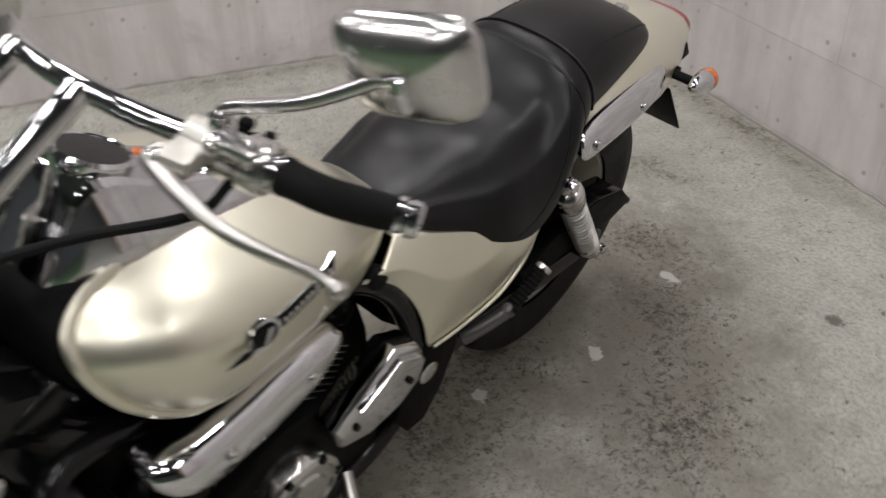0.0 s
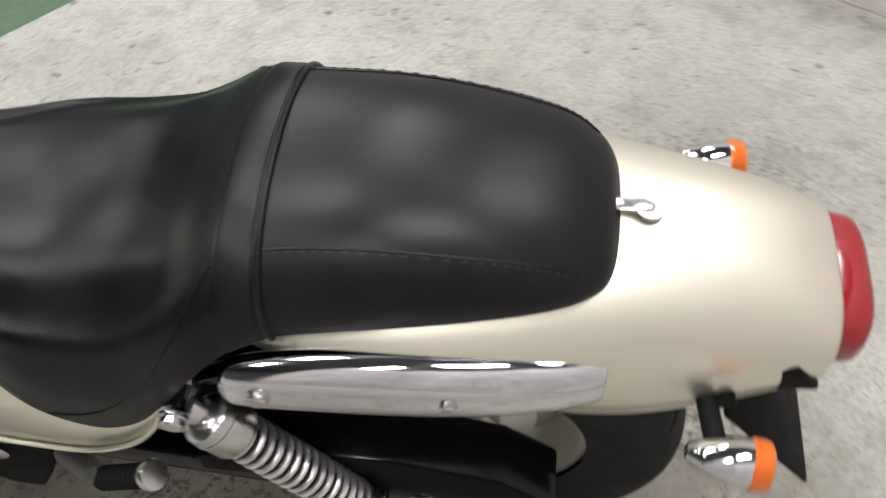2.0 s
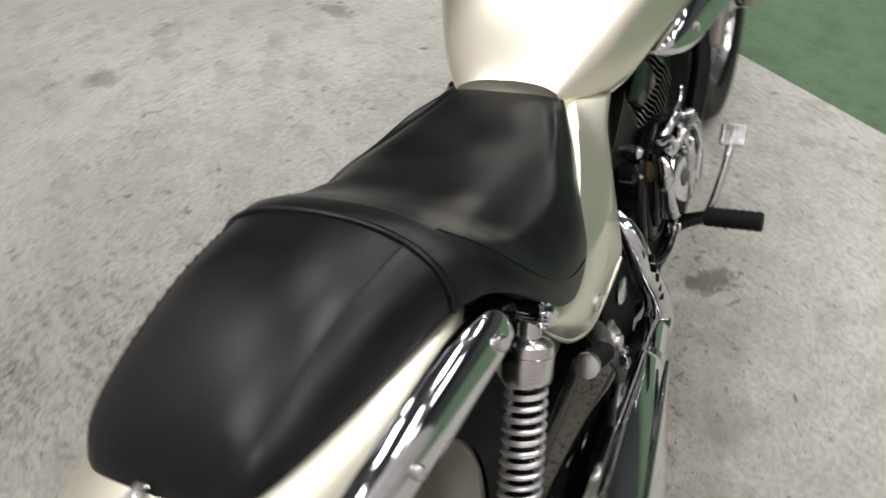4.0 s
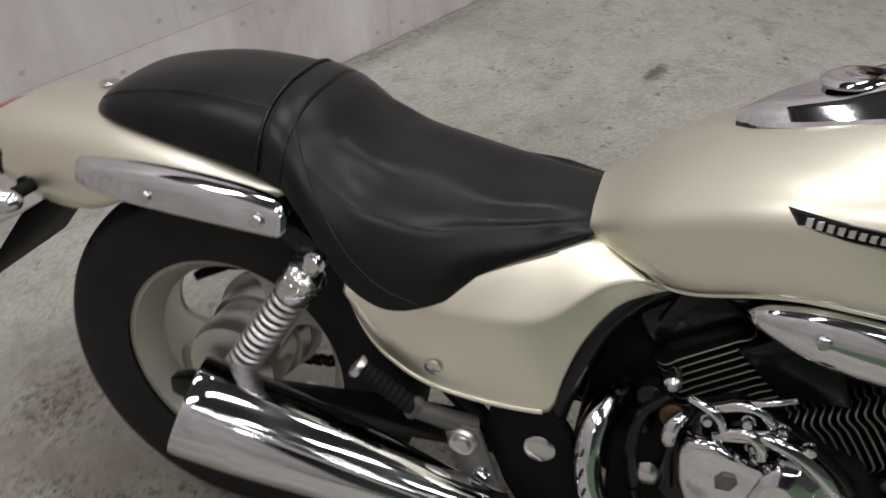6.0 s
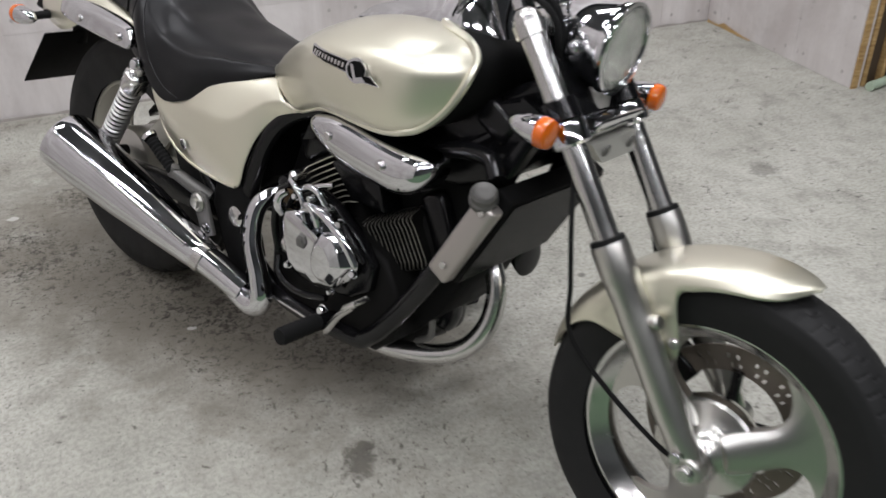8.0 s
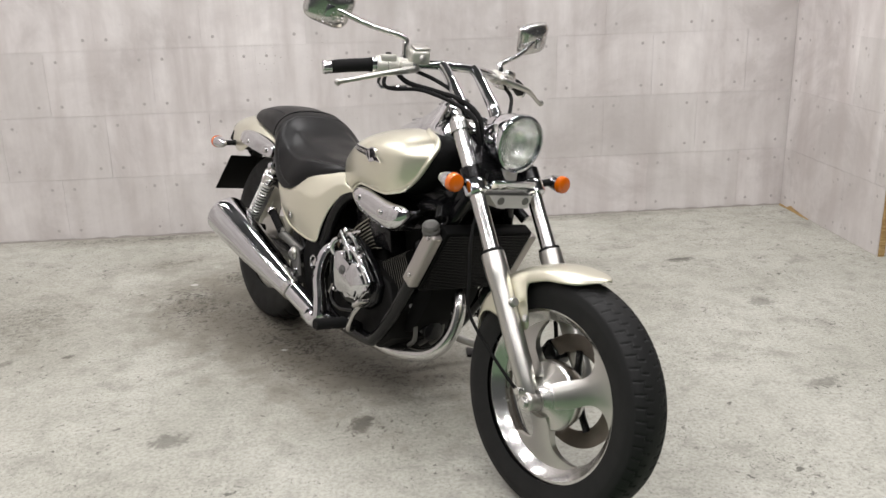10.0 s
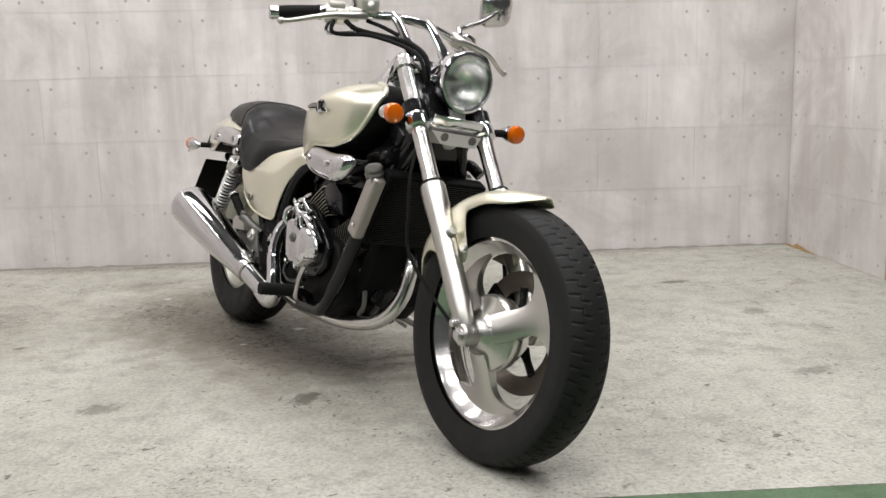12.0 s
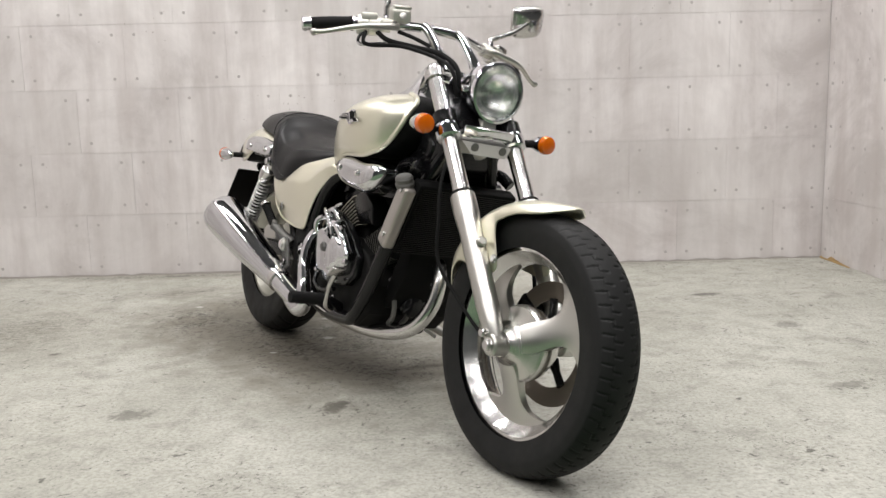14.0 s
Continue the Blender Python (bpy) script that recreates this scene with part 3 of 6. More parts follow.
def disc_bm(c, r0, r1, y, thick=0.005, holes=48):
    """A drilled brake disc: rings of real holes."""
    bm = bmesh.new()
    rad = [r0, r0 + 0.12 * (r1 - r0), r0 + 0.36 * (r1 - r0), r0 + 0.48 * (r1 - r0), r0 + 0.72 * (r1 - r0), r0 + 0.84 * (r1 - r0), r1]
    n = holes * 4
    for s in (-0.5, 0.5):
        grid = [[bm.verts.new((c[0] + r * math.cos(2 * math.pi * k / n), c[1] + y + s * thick, c[2] + r * math.sin(2 * math.pi * k / n))) for k in range(n)] for r in rad]
        for i in range(6):
            for k in range(n):
                if i in (1, 3) and (k + 2 * (i // 2)) % 4 == 0 and (k // 4) % 3 < 2:
                    continue
                j = (k + 1) % n
                bm.faces.new((grid[i][k], grid[i][j], grid[i + 1][j], grid[i + 1][k]))
    for r in (r0, r1):
        a = [bm.verts.new((c[0] + r * math.cos(2 * math.pi * k / n), c[1] + y - 0.5 * thick, c[2] + r * math.sin(2 * math.pi * k / n))) for k in range(n)]
        b = [bm.verts.new((v.co.x, v.co.y + thick, v.co.z)) for v in a]
        for k in range(n):
            bm.faces.new((a[k], a[(k + 1) % n], b[(k + 1) % n], b[k]))
    return bm


front_wheel = add("front_wheel", rim_bm(FW, 0.215, 0.043), CHROME_DULL, "polished alloy rim with three broad cast spokes", front=True)
add("tyre", tyre_mesh(FW, FR_, 0.060, 0.212, front_tread), RUBBER, "black tyre with cut tread grooves", front_wheel, 50, front=True)
for a in (22, 142, 262):
    add("spoke", spoke_bm(FW, radians(a), 0.050, 0.188, radians(36), -1), ALLOY, "brushed cast alloy spoke", front_wheel, front=True)
add("hub", turned([(0.021, -0.094), (0.0225, -0.090), (0.025, -0.083), (0.029, -0.076), (0.035, -0.068), (0.044, -0.060), (0.056, -0.053), (0.070, -0.047), (0.082, -0.042), (0.086, -0.036), (0.086, -0.020), (0.080, 0.0), (0.060, 0.03), (0.030, 0.06)], FW, (0, 1, 0), 56), ALLOY_TURNED, "turned alloy hub cone", front_wheel, 30, front=True)
add("speedometer_drive", turned([(0.014, -0.100), (0.026, -0.099), (0.027, -0.086), (0.024, -0.085), (0.024, -0.078)], FW, (0, 1, 0), 28), CHROME_DULL, "", front_wheel, front=True)
add("brake_disc", disc_bm(FW, 0.098, 0.142, 0.055), grain(material("worn_disc_steel", (0.17, 0.147, 0.122), 0.40, 0.7), 150, 0.05, 0.001), "dark drilled steel brake disc", front_wheel, 30, front=True)
bmc = bmesh.new()
for k in range(5):
    th = 2 * math.pi * k / 5 + 0.3
    tube(bmc, [(FW[0] + r * math.cos(th + 0.5 * (r - 0.04)), FW[1] + 0.05, FW[2] + r * math.sin(th + 0.5 * (r - 0.04))) for r in (0.04, 0.07, 0.104)], [0.014, 0.009, 0.010], 8)
add("disc_carrier", bmc, BLACK, "", front_wheel, front=True)

rear_wheel = add("rear_wheel", rim_bm(RW, 0.198, 0.056), WHEEL_PAINT, "silver painted cast alloy wheel")
add("tyre", tyre_mesh(RW, RR_, 0.076, 0.196, rear_tread), RUBBER, "wide black rear tyre", rear_wheel, 50)
for a in (48, 168, 288):
    add("spoke", spoke_bm(RW, radians(a), 0.055, 0.168, radians(40), -0.6), WHEEL_PAINT, "", rear_wheel)
add("hub", turned([(0.055, -0.075), (0.075, -0.070), (0.080, -0.05), (0.075, 0.03), (0.05, 0.07)], RW, (0, 1, 0), 40), ALLOY, "", rear_wheel)
add("sprocket", disc_bm(RW, 0.055, 0.098, 0.078, 0.006, 36), STEEL, "", rear_wheel, 30)
add("drum", turned([(0.085, 0.02), (0.088, 0.05), (0.07, 0.068)], RW, (0, 1, 0), 40), ALLOY, "", rear_wheel)

# -- front fork --
TOP, FOOT = Vector((1.205, 0, 0.935)), Vector((1.622, 0, 0.318))
FORK_DIR = (FOOT - TOP).normalized()
for s, word in ((-1, "right"), (1, "left")):
    off = Vector((0, 0.099 * s, 0))
    leg = add("fork_leg", turned([(0.0205, 0.022), (0.0205, 0.42)], TOP + off, FORK_DIR, 24), CHROME_DULL, "chromed fork tube in a polished alloy slider", front=True)
    L = (FOOT - TOP).length
    add("fork_cap", turned([(0.005, 0.002), (0.012, 0.003), (0.019, 0.010), (0.0225, 0.018), (0.0230, 0.044), (0.0205, 0.047)], TOP + off, FORK_DIR, 24), CHROME_DULL, "", leg, front=True)
    add("slider", turned([(0.026, 0.379), (0.0292, 0.380), (0.0302, 0.386), (0.0302, 0.432), (0.0285, 0.448), (0.0268, 0.475), (0.0265, 0.58), (0.0265, 0.66), (0.024, L - 0.05), (0.021, L + 0.005), (0.014, L + 0.018)], TOP + off, FORK_DIR, 28), ALLOY, "", leg, front=True)
    add("dust_seal", turned([(0.021, 0.371), (0.0275, 0.372), (0.0285, 0.380), (0.02, 0.382)], TOP + off, FORK_DIR, 24), SOFT_RUBBER, "", leg, front=True)
    clamp = bmesh.new()
    lathe(clamp, [(0.008, -0.022), (0.021, -0.021), (0.0245, -0.017), (0.0245, 0.018), (0.021, 0.022), (0.008, 0.023)], (1.626, 0.099 * s, 0.312), (0, 1, 0), 24)
    add("axle_clamp", clamp, ALLOY, "", leg, front=True)
    bolt((1.607, 0.099 * s + 0.020 * s, 0.335), (0, s, 0), 0.010, 0.014, leg, front=True)
    bolt((1.626, 0.099 * s + 0.022 * s, 0.312), (0, s, 0), 0.013, 0.010, leg, front=True, name="axle_nut")
    lug = bmesh.new()
    lathe(lug, [(0.004, -0.012), (0.012, -0.010), (0.012, 0.014), (0.009, 0.018)], TOP + off + FORK_DIR * 0.515 + Vector((0.018, 0, 0.012)), (0.8, 0.15 * s, 0.45), 16)
    add("fender_lug", lug, ALLOY, "", leg, front=True)
    add("fork_shroud", turned([(0.0215, 0.148), (0.029, 0.150), (0.029, 0.182), (0.0215, 0.184)], TOP + off, FORK_DIR, 22), BLACK, "", leg, front=True)

Q = TOP + FORK_DIR * 0.203
lower = bmesh.new()
for s in (-1, 1):
    lathe(lower, [(0.02, -0.020), (0.030, -0.018), (0.032, -0.010), (0.032, 0.016), (0.028, 0.020), (0.02, 0.021)], Q + Vector((0, 0.099 * s, 0)), FORK_DIR, 24)
block((0.034, 0.15, 0.028), Q, (0, 34, 0), 0.006, lower)
lower_yoke = add("lower_yoke", lower, CHROME, "chromed lower fork yoke", front=True)
add("yoke_cover", block((0.010, 0.150, 0.026), Q + Vector((0.030, 0, 0.012)), (0, 26, 0), 0.004), CHROME, "", lower_yoke, front=True)
under = bmesh.new()
loft(under, [[(Q.x + dx, y, Q.z + z) for dx, y, z in ((-0.02, -w, -0.018), (0.03, -w, -0.014), (0.03, w, -0.014), (-0.02, w, -0.018))] for w in (0.075,)] +
     [[(Q.x + dx + 0.012, y, Q.z + z - 0.036) for dx, y, z in ((-0.02, -w, -0.006), (0.03, -w, -0.008), (0.03, w, -0.008), (-0.02, w, -0.006))] for w in (0.052,)])
add("yoke_casting", under, ALLOY_PAINT, "", lower_yoke, front=True)
for s in (-1, 1):
    add("yoke_recess", turned([(0.004, 0.0), (0.011, 0.001), (0.011, 0.003), (0.006, 0.004)], Q + Vector((0.038, 0.042 * s, -0.026)), (1, 0, -0.25), 14), BRACKET, "", lower_yoke, front=True)
add("stem_nut", turned([(0.006, -0.01), (0.017, -0.008), (0.017, 0.018), (0.010, 0.022)], Q + Vector((-0.002, 0, -0.030)), FORK_DIR, 18), ALLOY, "", lower_yoke, front=True)
upper = bmesh.new()
P0 = TOP + FORK_DIR * 0.036
for s in (-1, 1):
    lathe(upper, [(0.02, -0.012), (0.0265, -0.011), (0.0265, 0.011), (0.02, 0.012)], P0 + Vector((0, 0.099 * s, 0)), FORK_DIR, 24)
block((0.050, 0.16, 0.026), P0 + Vector((-0.014, 0, 0)), (0, 34, 0), 0.007, upper)
add("upper_yoke", upper, CHROME_DULL, "dull chrome upper fork yoke", front=True)
add("fork_panel", block((0.016, 0.158, 0.150), TOP + FORK_DIR * 0.122 + Vector((-0.006, 0, -0.004)), (0, -34, 0), 0.006), BLACK, "glossy black panel between the fork tubes", front=True)
add("steering_head", turned([(0.03, 0.02), (0.034, 0.03), (0.032, 0.12), (0.036, 0.20)], TOP + Vector((-0.045, 0, 0)), FORK_DIR, 24), BLACK, front=True)

# -- front fender --
def fender_bm():
    bm = bmesh.new()
    rings = []
    rows = [(73.5, 0.326, 0.008, 0.001), (76, 0.325, 0.030, 0.004), (80, 0.322, 0.056, 0.006), (86, 0.320, 0.070, 0.008), (94, 0.319, 0.076, 0.010), (103, 0.318, 0.078, 0.016), (109, 0.317, 0.079, 0.026),
            (111, 0.317, 0.079, 0.100), (114, 0.317, 0.079, 0.124), (120, 0.316, 0.079, 0.126), (128, 0.315, 0.079, 0.114), (135, 0.314, 0.078, 0.086), (140, 0.313, 0.077, 0.058), (145, 0.313, 0.075, 0.024),
            (152, 0.312, 0.066, 0.008), (160, 0.311, 0.050, 0.004), (168, 0.311, 0.027, 0.002), (173, 0.312, 0.008, 0.001)]
    for a, r, w, drop in spline(rows, 102):
        ring = []
        th = radians(a)
        for k in range(-14, 15):
            q = k / 14
            if abs(q) < 0.72:
                p = q / 0.72
                y, rr = w * math.sin(p * 1.45) / math.sin(1.45), r - 0.026 * min(1.0, w / 0.075) * abs(p) ** 2.6
            else:
                p = (abs(q) - 0.72) / 0.28
                y, rr = math.copysign(w + 0.002 * math.sin(math.pi * p), q), r - 0.026 * min(1.0, w / 0.075) - drop * p
            ring.append((FW[0] + rr * math.cos(th), y, FW[2] + rr * math.sin(th)))
        rings.append(ring)
    loft(bm, rings, cap=False, close=False)
    return bm


fender = add("front_fender", fender_bm(), PAINT, "champagne painted front fender", front=True, smooth=60)
thick = fender.modifiers.new("thickness", "SOLIDIFY")
thick.thickness, thick.offset = 0.0035, -1
for s in (-1, 1):
    bolt((1.548, 0.0805 * s, 0.492), (0, s, 0), 0.008, 0.006, fender, front=True)

# -- headlight --
HC, HD = Vector((1.318, 0.030, 0.884)), Vector((1, 0, -0.10)).normalized()
head = add("headlight", lathe(bmesh.new(), [(0.001, -0.132), (0.012, -0.130), (0.036, -0.120), (0.058, -0.092), (0.070, -0.050), (0.0735, -0.015), (0.0735, -0.006)], HC, HD, 48, cap=False), CHROME, "round chromed headlight with a clear glass lens", front=True)
add("bezel", lathe(bmesh.new(), [(0.071, -0.012), (0.0765, -0.010), (0.0785, 0.000), (0.0755, 0.007), (0.070, 0.008), (0.068, 0.003), (0.069, -0.008), (0.071, -0.012)], HC, HD, 56, cap=False), CHROME, "", head, front=True)
add("reflector", lathe(bmesh.new(), [(0.0675, -0.002), (0.062, -0.016), (0.046, -0.034), (0.027, -0.045), (0.011, -0.049)], HC, HD, 48, cap=False), REFLECTOR, "", head, front=True)
bulb = add("bulb", turned([(0.004, -0.052), (0.010, -0.048), (0.009, -0.022), (0.004, -0.016)], HC, HD, 16), CHROME_DULL, "", head, front=True)
lens = add("lens", turned([(0.069, 0.000), (0.062, 0.006), (0.045, 0.0105), (0.023, 0.0125), (0.001, 0.013), (0.001, 0.0095), (0.023, 0.009), (0.045, 0.007), (0.062, 0.0025), (0.068, -0.002)], HC, HD, 56), LENS_GLASS, "clear glass lens with upright ribs", head, front=True)
lens.visible_shadow = False
mount = bmesh.new()
block((0.05, 0.045, 0.060), HC + Vector((-0.036, 0, -0.088)), (0, 0, 0), 0.008, mount)
add("headlight_bracket", mount, ALLOY_PAINT, "", head, front=True)
for s in (-1, 1):
    bolt(HC + Vector((-0.045, 0.072 * s, 0.0)), (0, s, 0), 0.010, 0.010, head, CHROME, front=True)

# -- indicators --
def indicator(at, lens_dir, label, stem, front=False):
    """A bullet lamp: chrome shell, amber cap, black stem."""
    at, ld = Vector(at), Vector(lens_dir).normalized()
    ob = add("indicator", turned([(0.003, -0.047), (0.009, -0.044), (0.0155, -0.032), (0.0205, -0.014), (0.0228, 0.0), (0.0232, 0.010)], at, ld, 28), CHROME, label, front=front)
    cap = bmesh.new()
    s_, u_ = ld.orthogonal().normalized(), ld.cross(ld.orthogonal().normalized())
    loft(cap, [[at + ld * d + (s_ * math.cos(a) + u_ * math.sin(a)) * r * (1 + rib * (1 if k % 2 else -1)) for k in range(44) for a in (2 * math.pi * k / 44,)]
               for r, d, rib in ((0.0232, 0.010, 0), (0.0243, 0.0115, 0.0), (0.0242, 0.013, 0.012), (0.0238, 0.022, 0.012), (0.0220, 0.027, 0.010), (0.0165, 0.0300, 0.0), (0.006, 0.031, 0))])
    add("lens", cap, AMBER, "ribbed amber plastic lens", ob, front=front)
    add("stalk", bar([at - ld * 0.016, at - ld * 0.014 + Vector(stem) * 0.5, at - ld * 0.01 + Vector(stem)], [0.011, 0.010, 0.012], 4, 14), SOFT_RUBBER, "black rubber stalk", ob, front=front)
    return ob


indicator((1.298, -0.166, 0.780), (1, -0.06, -0.05), "chrome bullet indicator with an amber lens on the fork", (-0.004, 0.050, -0.010), True)
indicator((1.298, 0.212, 0.780), (1, 0.06, -0.05), "chrome bullet indicator with an amber lens on the fork", (-0.004, -0.090, -0.010), True)
for s in (-1, 1):
    indicator((-0.252, 0.173 * s, 0.645), (-1, 0.1 * s, 0.02), "chrome bullet indicator with an amber lens at the tail", (0.02, -0.09 * s, 0.006))

# -- handlebar --
HBP = [(0.924, -0.372, 1.012), (0.946, -0.315, 1.024), (0.968, -0.255, 1.034), (0.988, -0.190, 1.042), (1.012, -0.125, 1.050), (1.026, -0.070, 1.054),
       (1.030, -0.016, 1.055), (1.024, 0.040, 1.054), (1.008, 0.100, 1.048), (0.982, 0.165, 1.040), (0.960, 0.230, 1.031), (0.938, 0.285, 1.020), (0.892, 0.340, 1.004)]
BARPTS = [Vector(p) for p in spline(HBP, 240)]
handlebar = add("handlebar", bar(HBP, 0.0127, 60, 16), CHROME, "chromed handlebar on two tall risers")


def along_bar(d, s):
    """A place on the bar, d metres in from its right (-1) or left (1) end."""
    pts = BARPTS if s < 0 else BARPTS[::-1]
    for p, q in zip(pts, pts[1:]):
        step = (q - p).length
        if d <= step:
            return p + (q - p) * (d / step)
        d -= step


for s in (-1, 1):
    ry = -0.018 + 0.055 * s
    add("riser", bar([(1.027, ry, 1.055), (1.052, ry, 1.040), (1.105, ry - 0.006, 1.000), (1.160, ry - 0.012, 0.955), (1.180, ry - 0.014, 0.925)], [0.0150, 0.0150, 0.0155, 0.017, 0.018], 14, 18), CHROME, "chromed riser tube", handlebar)
    a, b_ = along_bar(0.004, s), along_bar(0.126, s)
    ax = (b_ - a).normalized()
    ln = (b_ - a).length
    grip = add("grip", tube(bmesh.new(), [along_bar(0.005 + 0.119 * k / 18, s) for k in range(19)], [0.0165 + 0.0014 * math.sin(math.pi * min(1.0, k / 4) / 2) if k < 17 else 0.0195 for k in range(19)], 24), SOFT_RUBBER, "black rubber grip with a chrome end", handlebar)
    add("grip_end", turned([(0.006, -0.018), (0.0155, -0.017), (0.0185, -0.013), (0.0185, -0.004), (0.0165, -0.003), (0.0165, 0.0), (0.0185, 0.001), (0.0185, 0.008), (0.015, 0.010)], a, ax, 24), CHROME, "", handlebar)
    add("grip_collar", turned([(0.014, -0.006), (0.020, -0.005), (0.020, 0.000), (0.017, 0.001), (0.017, 0.004), (0.020, 0.005), (0.020, 0.010), (0.014, 0.011)], b_, ax, 24), CHROME, "", handlebar)
    c = along_bar(0.165, s)
    tan = (along_bar(0.175, s) - along_bar(0.155, s)).normalized()
    rot = tan.to_track_quat("X", "Z").to_matrix().to_4x4()
    flip = 1 if (rot @ Vector((0, 1, 0))).x > 0 else -1
    mh = Matrix.Translation(c) @ rot
    sw = bmesh.new()
    lathe(sw, [(0.016, -0.034), (0.0245, -0.032), (0.0275, -0.026), (0.0275, 0.022), (0.024, 0.030), (0.016, 0.031)], (0, 0, -0.002), (1, 0, 0), 26)
    block((0.044, 0.030, 0.020), (-0.002, 0.012 * flip, 0.018), (0, 0, 0), 0.005, sw)
    add("switch_housing", moved(sw, mh), ALLOY_PAINT if s < 0 else CHROME_DULL, "silver switch housing", handlebar)
    add("housing_seam", moved(turned([(0.0270, -0.001), (0.0279, -0.0008), (0.0279, 0.0008), (0.0270, 0.001)], (-0.004, 0, -0.002), (1, 0, 0), 26), mh), BLACK, "", handlebar)
    add("switch_button", moved(block((0.014, 0.012, 0.009), (0.006, -0.012 * flip, 0.028), (0, 0, 0), 0.002), mh), BLACK_FLAT, "", handlebar)
    add("switch_button", moved(block((0.010, 0.010, 0.010), (-0.014, -0.022 * flip, 0.016), (0, 0, 0), 0.002), mh), BLACK_FLAT, "", handlebar)
    c2 = along_bar(0.208, s)
    mp_ = Matrix.Translation(c2) @ rot
    pb = bmesh.new()
    lathe(pb, [(0.013, -0.016), (0.0195, -0.014), (0.0195, 0.014), (0.013, 0.016)], (0, 0, 0), (1, 0, 0), 22)
    block((0.034, 0.050, 0.022), (0, 0.026 * flip, -0.002), (0, 0, 0), 0.006, pb)
    add("lever_perch", moved(pb, mp_), ALLOY_PAINT, "", handlebar)
    tip = Vector((1.020, -0.388, 0.980)) if s < 0 else Vector((0.988, 0.347, 0.978))
    piv = c2 + Vector((0.050, -0.004 * s, -0.008))
    mid = piv.lerp(tip, 0.42) + Vector((0.020, 0.010 * s, 0.003))
    add("lever", bar([c2 + Vector((0.036, -0.012 * s, -0.004)), piv, mid, tip + (piv - tip) * 0.12, tip], [0.012, 0.0105, 0.0078, 0.0060, 0.0080], 22, 12), ALLOY, "polished alloy lever with a ball end", handlebar)
    add("lever_ball", turned([(0.002, -0.0098), (0.007, -0.007), (0.0098, 0.0), (0.007, 0.007), (0.002, 0.0098)], tip, (0.5, s, 0), 14), ALLOY, "", handlebar)
    add("pivot_screw", turned([(0.004, -0.004), (0.008, -0.002), (0.008, 0.012), (0.005, 0.014)], piv + Vector((-0.002, 0, 0.002)), (0, 0, 1), 14), CHROME_DULL, "", handlebar)
    # mirror
    mb = (along_bar(0.186, s) if s > 0 else c2) + Vector((0.0, -0.004 * s, 0.012))
    me_ = Vector((0.929, (0.337 if s > 0 else -0.372), 1.165))
    elbow = Vector((0.967, 0.185, 1.080)) if s > 0 else mb + Vector((0.0, 0.012 * s, 0.060))
    mir = add("mirror", bar([mb, mb.lerp(elbow, 0.6) + Vector((0.002, -0.002 * s, 0.0)), elbow, mb.lerp(me_, 0.55) + Vector((0.004, 0, 0.004 if s > 0 else 0.020)), me_], [0.0095, 0.0085, 0.0078, 0.0072, 0.007], 26, 12), CHROME_DULL, "chromed mirror on a bent stem")
    add("mirror_boss", turned([(0.005, -0.016), (0.011, -0.014), (0.011, 0.012), (0.0085, 0.022)], mb, (0, 0, 1), 16), CHROME, "", mir)
    shell = bmesh.new()
    rings = []
    for u, k in ((0.0, 1.0), (0.009, 1.02), (0.020, 0.92), (0.029, 0.66), (0.033, 0.25)):
        ring = []
        for q in range(36):
            a0 = 2 * math.pi * q / 36
            cs, sn = math.cos(a0), math.sin(a0)
            ring.append((u, 0.064 * math.copysign(abs(cs) ** 0.45, cs) * (1.0 + 0.10 * sn) * k, 0.048 * math.copysign(abs(sn) ** 0.45, sn) * k))
        rings.append(ring)
    loft(shell, rings)
    mm = Matrix.Translation(me_ + Vector((-0.026, 0.004 * s, 0.006))) @ pose(0, 0, 0, 14 * s, 12, 14 * s)
    add("mirror_shell", moved(shell, mm), CHROME_DULL, "", mir)
    add("mirror_clip", moved(block((0.012, 0.022, 0.034), (0.034, 0, -0.008), (0, 0, 0), 0.004), mm), CHROME, "", mir)
    rim_pts = []
    for q in range(36):
        a0 = 2 * math.pi * q / 36
        cs, sn = math.cos(a0), math.sin(a0)
        rim_pts.append((-0.001, 0.059 * math.copysign(abs(cs) ** 0.45, cs) * (1 + 0.1 * sn), 0.0435 * math.copysign(abs(sn) ** 0.45, sn)))
    gl = bmesh.new()
    loft(gl, [rim_pts, [(-0.003, y * 0.99, z * 0.99) for _, y, z in rim_pts]])
    add("mirror_glass", moved(gl, mm), MIRROR, "mirror glass", mir, smooth=0)

